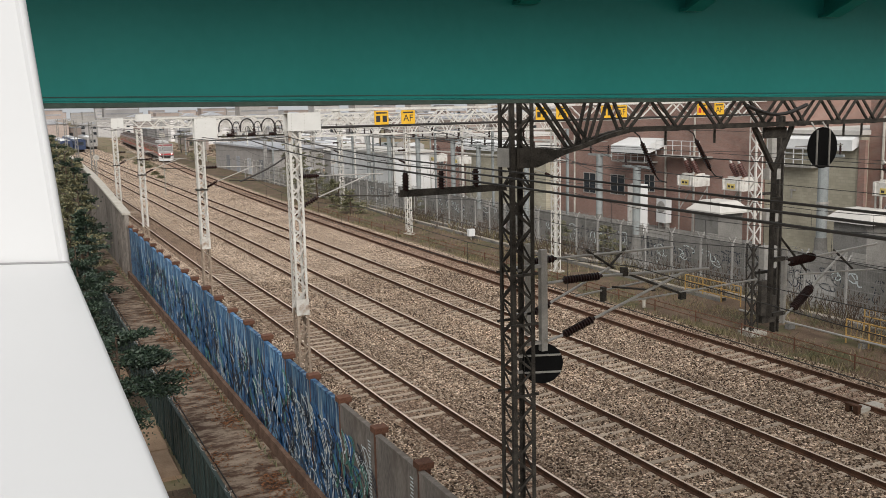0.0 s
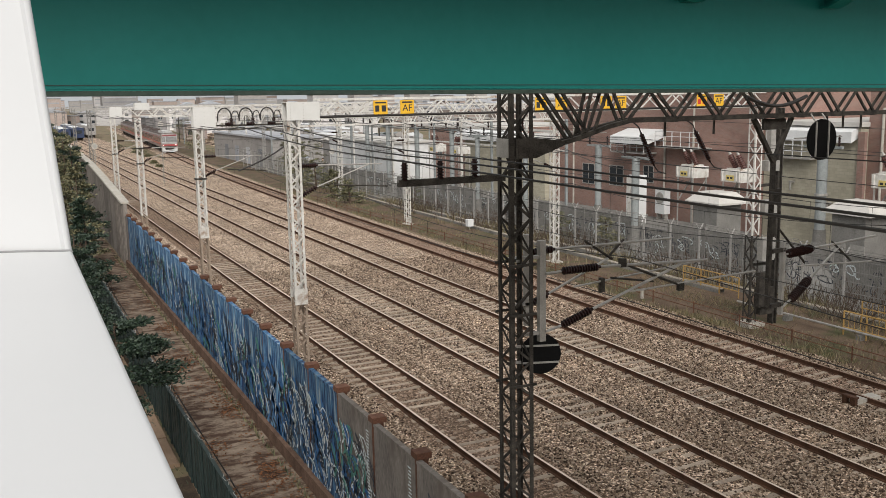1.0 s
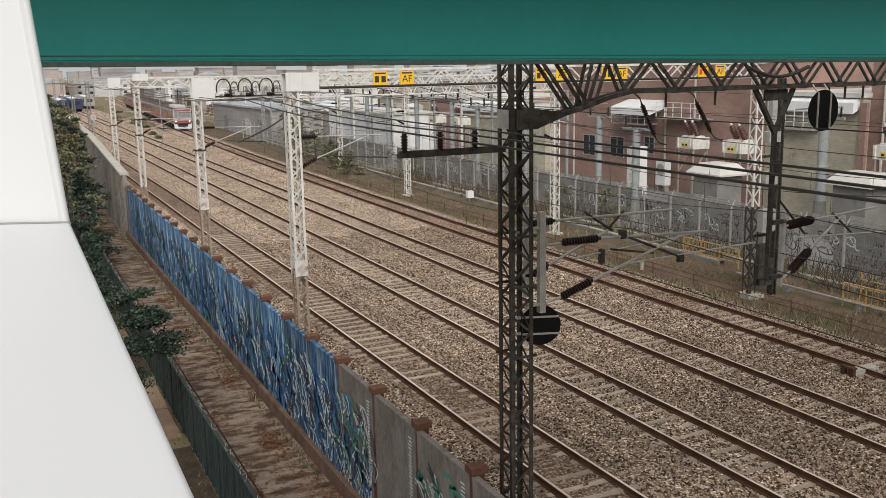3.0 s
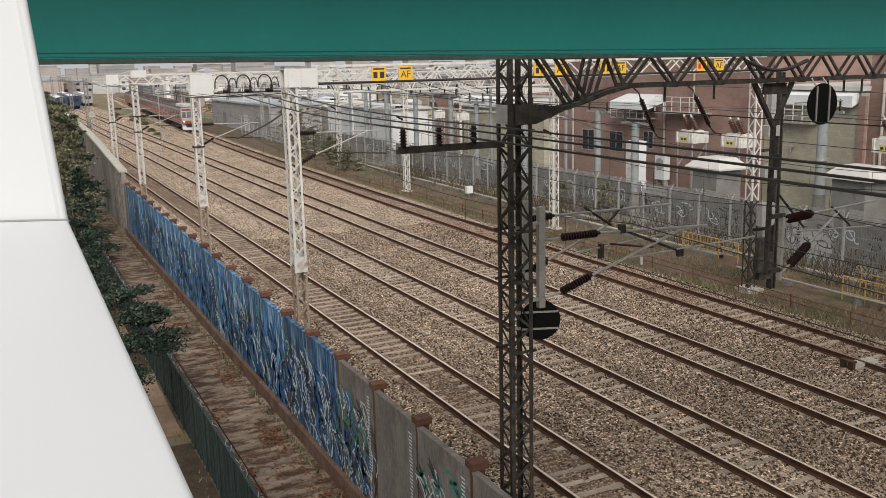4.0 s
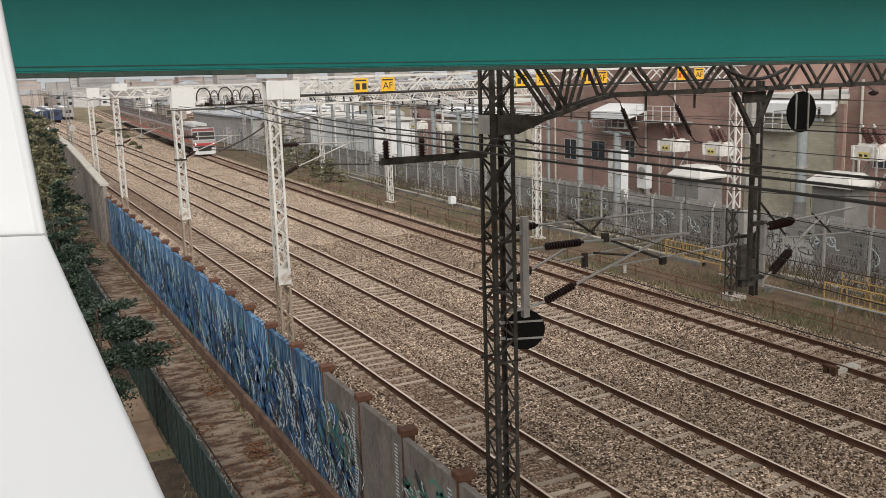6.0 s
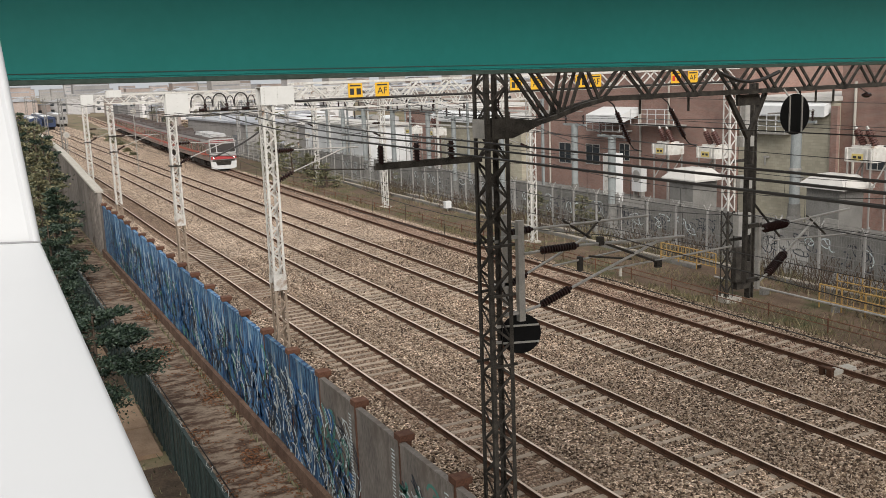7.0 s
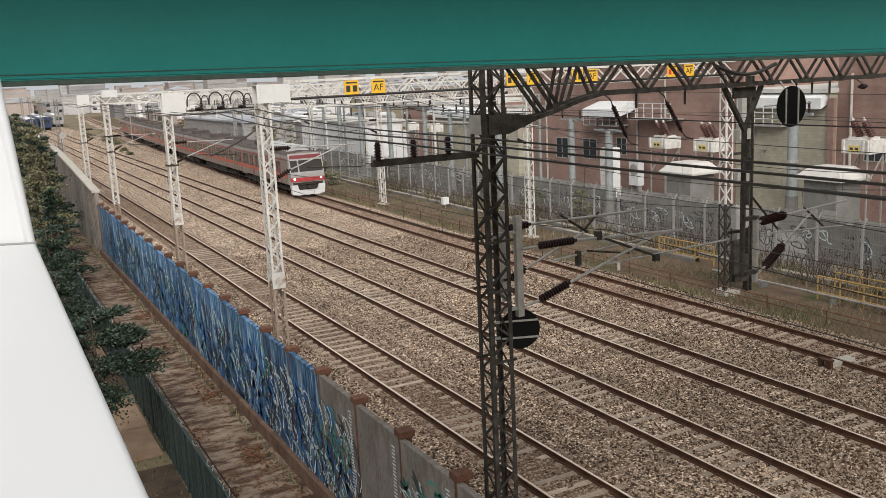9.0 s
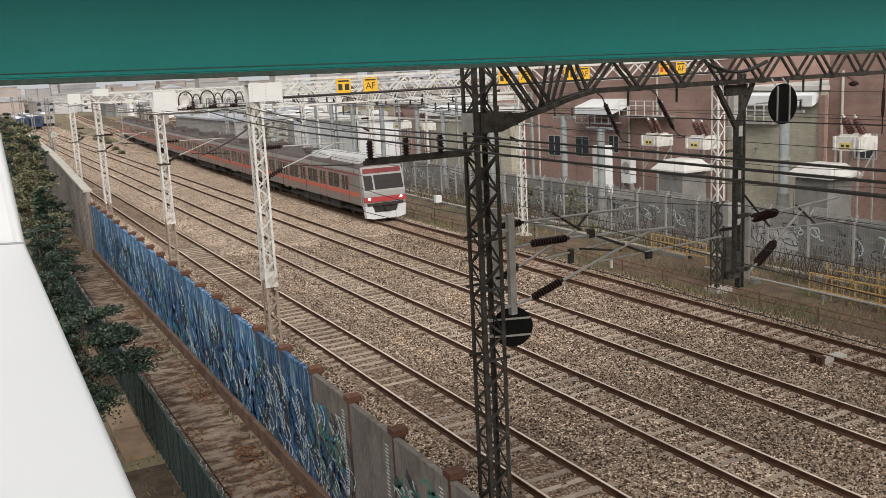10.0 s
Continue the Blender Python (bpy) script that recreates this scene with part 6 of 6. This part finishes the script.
    for k, (x0, x1, y0, y1) in enumerate(((3.7, 4.75, 31.6, 34.4), (3.75, 4.78, 34.5, 37.6), (3.6, 4.7, 45, 49), (3.7, 4.7, 53, 58))):
        part("slab", Shape().prism([(x0, 0), (x1, 0), (x1, 0.14), (x1 - 0.04, 0.18), (x0 + 0.04, 0.18), (x0, 0.14)], 'y', y0, y1), M_SLAB, slab)


# ---- distance ----
M_FARW = material("distant_pale_wall", (0.36, 0.345, 0.34), (0.5, 0.48, 0.47), 0.9, scale=0.1, fine=1.2, bump=0, vary=0.6)
M_FARB = material("distant_brown_wall", (0.24, 0.19, 0.17), (0.33, 0.28, 0.25), 0.9, scale=0.1, fine=1.2, bump=0, vary=0.3)
M_FARR = material("distant_roof", (0.2, 0.21, 0.23), (0.34, 0.34, 0.35), 0.8, scale=0.1, fine=1.0, bump=0, vary=0.4)
M_NAVY = material("dark_blue_coach", (0.02, 0.03, 0.07), (0.04, 0.055, 0.1), 0.5, scale=0.5, fine=8, bump=0)
M_TAUPE = material("taupe_render", (0.25, 0.235, 0.22), (0.33, 0.31, 0.295), 0.9, scale=0.5, fine=8, bump=0.1)


def build_distance():
    r = random.Random(21)
    for k in range(110):
        y = r.uniform(240, 620)
        x = y * r.uniform(-0.02, 0.62) + r.uniform(-8, 10)
        if 4 < x - 0.0 < 40 + bend(min(y, 420)) and y < 420 and x < 30 + bend(min(y, 420)):
            x += 45 if r.random() < 0.75 else -40
        w, d = r.uniform(5, 15), r.uniform(6, 14)
        h = r.uniform(3.0, 8.0) + (y - 240) * 0.006
        b = thing("distant_house", "low distant building with a grey roof", "building", (x, y, -0.8), "distant buildings")
        part("wall", Shape().box(-w / 2, w / 2, 0, d, 0, h), r.choice((M_FARW, M_FARW, M_FARB)), b)
        if r.random() < 0.5:
            part("roof", Shape().prism([(-w / 2 - 0.4, h), (w / 2 + 0.4, h), (0, h + r.uniform(1, 2.2))], 'y', -0.4, d + 0.4), M_FARR, b)
        else:
            part("roof", Shape().box(-w / 2 - 0.3, w / 2 + 0.3, -0.3, d + 0.3, h, h + 0.5), M_FARR, b)
        for z in np.arange(1.4, h - 1.4, 3.0):
            for q in np.arange(-w / 2 + 1.0, w / 2 - 2, 5.6) if k % 2 else ():
                part("window", Shape().box(q, q + 1.7, -0.06, -0.001, z, z + 1.3), M_PANE, b)
    for k in range(60):
        y = r.uniform(600, 1500)
        x = y * r.uniform(-0.05, 0.75)
        w, h = r.uniform(12, 28), r.uniform(9, 15) + y * 0.003
        b = thing("distant_block", "hazy distant pale apartment block", "building", (x, y, -0.8), "distant buildings")
        part("wall", Shape().box(-w / 2, w / 2, 0, 14, 0, h), r.choice((M_FARW, M_FARB, M_TAUPE)), b)
        for z in np.arange(2, h - 1.5, 3.2):
            part("window_band", Shape().box(-w / 2 + 1, w / 2 - 1, -0.1, -0.001, z, z + 0.8), M_FARR, b)
        part("roof", Shape().box(-w / 2 - 0.3, w / 2 + 0.3, -0.3, 14.3, h, h + 0.6), M_FARR, b)
    # a shed and stabled coaches beside the far curve
    s = thing("grey_shed", "long taupe rendered shed beside the curve", "building", (38, 0, -0.8))
    part("wall", Shape().box(0, 8, 140, 182, 0, 4.6), M_TAUPE, s)
    part("roof", Shape().box(-0.3, 8.3, 139.7, 182.3, 4.6, 4.9), M_FARR, s)
    for q in (146, 154, 162, 170):
        part("door", Shape().box(-0.05, -0.001, q, q + 2.6, 0, 2.8), M_FARR, s)
    for k, (x, y, n, mat) in enumerate(((11.6, 290, 3, M_NAVY), (15.8, 262, 2, M_NAVY), (20.1, 275, 3, M_NAVY), (25.5, 300, 2, M_TAUPE), (56, 150, 4, M_TAUPE), (62, 165, 4, M_FARB), (70, 190, 4, M_TAUPE))):
        for i in range(n):
            c = thing("stabled_coach", "stabled railway coach in the distant yard", "train car", (x + i * (3.0 if x > 30 else 0.2), y + i * 20.4, -0.35), "stabled coaches")
            part("body", Shape().prism([(-1.5, 0.9), (-1.5, 3.3), (-1.2, 3.7), (0, 3.9), (1.2, 3.7), (1.5, 3.3), (1.5, 0.9)], 'y', 0, 19.8), mat, c)
            part("roof", Shape().prism([(-1.22, 3.72), (0, 3.92), (1.22, 3.72), (0, 4.0)], 'y', 0.1, 19.7), M_ROOFW if i % 2 == 0 else M_FARR, c)
            part("underframe", Shape().box(-1.2, 1.2, 0.8, 19, 0.0, 0.9), M_UNDER, c)
            for q in np.arange(1.2, 18, 2.4):
                part("window", Shape().box(-1.53, -1.501, q, q + 1.5, 2.1, 2.9), M_PANE, c)
            part("end_window", Shape().box(-0.9, 0.9, -0.03, -0.001, 2.1, 3.0), M_PANE, c)
    for k in range(16):
        y = 128 + 9 * k
        x = 46 + bend(y) + r.uniform(0, 22)
        w, d, h = r.uniform(3, 8), r.uniform(4, 12), r.uniform(2.2, 4.6)
        b = thing("yard_hut", "small lineside hut with a sheet roof", "hut", (x, y, -0.8), "yard huts")
        part("wall", Shape().box(-w / 2, w / 2, 0, d, 0, h), r.choice((M_TAUPE, M_FARW, M_FARB, M_BRICK)), b)
        part("roof", Shape().prism([(-w / 2 - 0.3, h), (w / 2 + 0.3, h), (0, h + 0.9)], 'y', -0.3, d + 0.3), r.choice((M_FARR, M_ROOFW, M_LGREY)), b)
        part("door", Shape().box(-0.6, 0.6, -0.05, -0.001, 0, 2.0), M_FARR, b)
    # sidings, stored material and low sheds that fill the far yard
    for k in range(9):
        x = 48.5 + 4.4 * k
        t = thing("siding", "rusty siding track in the far yard", "railway track", (x, 0, -0.72), "yard sidings")
        for o in (-0.75, 0.75):
            part("rail", Shape().prism([(o - 0.06, 0.0), (o + 0.06, 0.0), (o + 0.04, 0.15), (o - 0.04, 0.15)], 'y', 134 + 3 * k, 330), M_RUST, t)
        part("bed", Shape().box(-1.7, 1.7, 133 + 3 * k, 332, -0.1, -0.005), M_BALLAST, t)
    for k in range(70):
        y = 118 + 130 * r.random()
        x = 36 + 0.28 * (y - 110) * r.random() + 34 * r.random() + bend(y) * 0.4
        w, d, h = r.uniform(0.8, 3.2), r.uniform(1.0, 6.0), r.uniform(0.6, 2.6)
        b = thing("material_stack", "stack of lineside material under a sheet", "stack", (x, y, -0.78), "yard stacks")
        part("core", Shape().prism([(-w / 2, 0), (w / 2, 0), (w / 2, h * 0.8), (w * 0.2, h), (-w * 0.3, h * 0.94), (-w / 2, h * 0.7)], 'y', 0, d), r.choice((M_FARB, M_TAUPE, M_RUST, M_FARW, M_SHEET, M_FARR)), b)
        part("sheet", Shape().prism([(-w / 2 - 0.05, h * 0.7), (-w * 0.3, h * 0.94 + 0.03), (w * 0.2, h + 0.03), (w / 2 + 0.05, h * 0.8), (w * 0.2, h + 0.06), (-w * 0.3, h * 0.94 + 0.06)], 'y', -0.05, d * 0.8), r.choice((M_FARR, M_BLUEP, M_LGREY, M_ROOFW)), b)
    # masts and cross-spans of the far yard
    for k in range(34):
        y = 104 + k * 5.5
        x = 33 + bend(y) + r.uniform(-1, 26)
        m = thing("yard_mast", "thin grey yard mast with crossarm", "mast", (x, y, -0.8), "distant yard masts")
        h = r.uniform(7.5, 10.2)
        part("shaft", Shape().lathe((0, 0, 0), (0, 0, h), ((0, 0.16), (1, 0.09)), 8), r.choice((M_PALE, M_BLUEP, M_DARK)), m)
        part("crossarm", Shape().box(-2.5, 2.5, -0.05, 0.05, h - 1.2, h - 1.05), M_GALV, m)
        part("stay", Shape().bar((2.4, 0, h - 1.1), (0, 0, h - 2.4), 0.05), M_GALV, m)
    for k in range(9):
        y = 96 + k * 9
        wire("span_wire", "thin wire over the far yard", [(26 + bend(y), y, 7.5 + 0.2 * (k % 3)), (48 + k * 2, y + 22, 7.2)], 0.016, 0.4, "span wires")
    for x0, z in ((34, 6.5), (36, 7.2), (39, 6.8), (42, 7.4), (46, 7.0)):
        wire("yard_wire", "thin overhead wire along the far yard", [(x0, 60, z), (x0 + 1.5, 110, z), (x0 + 9, 170, z), (x0 + 30, 250, z)], 0.014, 0.5, "yard wires")


build_ground()
build_girder()
build_parapet()
build_graffiti_wall()
build_path()
build_near_gantry()
build_white_gantries()
build_gantry_signs()
build_wires()
for fx, fy, fz, fs, fc in ((8.82, 29.9, 6.85, 1, ()), (9.1, 47.5, 6.3, 1, (-0.6,)), (9.0, 68.7, 5.9, 1, (-0.6, 0.5)), (8.95, 84.0, 5.9, 1, (-0.6,)), (30.8, 48.1, 5.7, -1, ()), (30.1, 69.5, 5.7, -1, ()), (32.4, 92.5, 5.7, -1, ())):
    far_cantilever(fx, fy, fz, side=fs, collars=fc)
build_building()
build_yard()
build_yard_fence()
build_plants()
build_distance()
build_train()
build_tracks()
build_loose_stones()
motions()
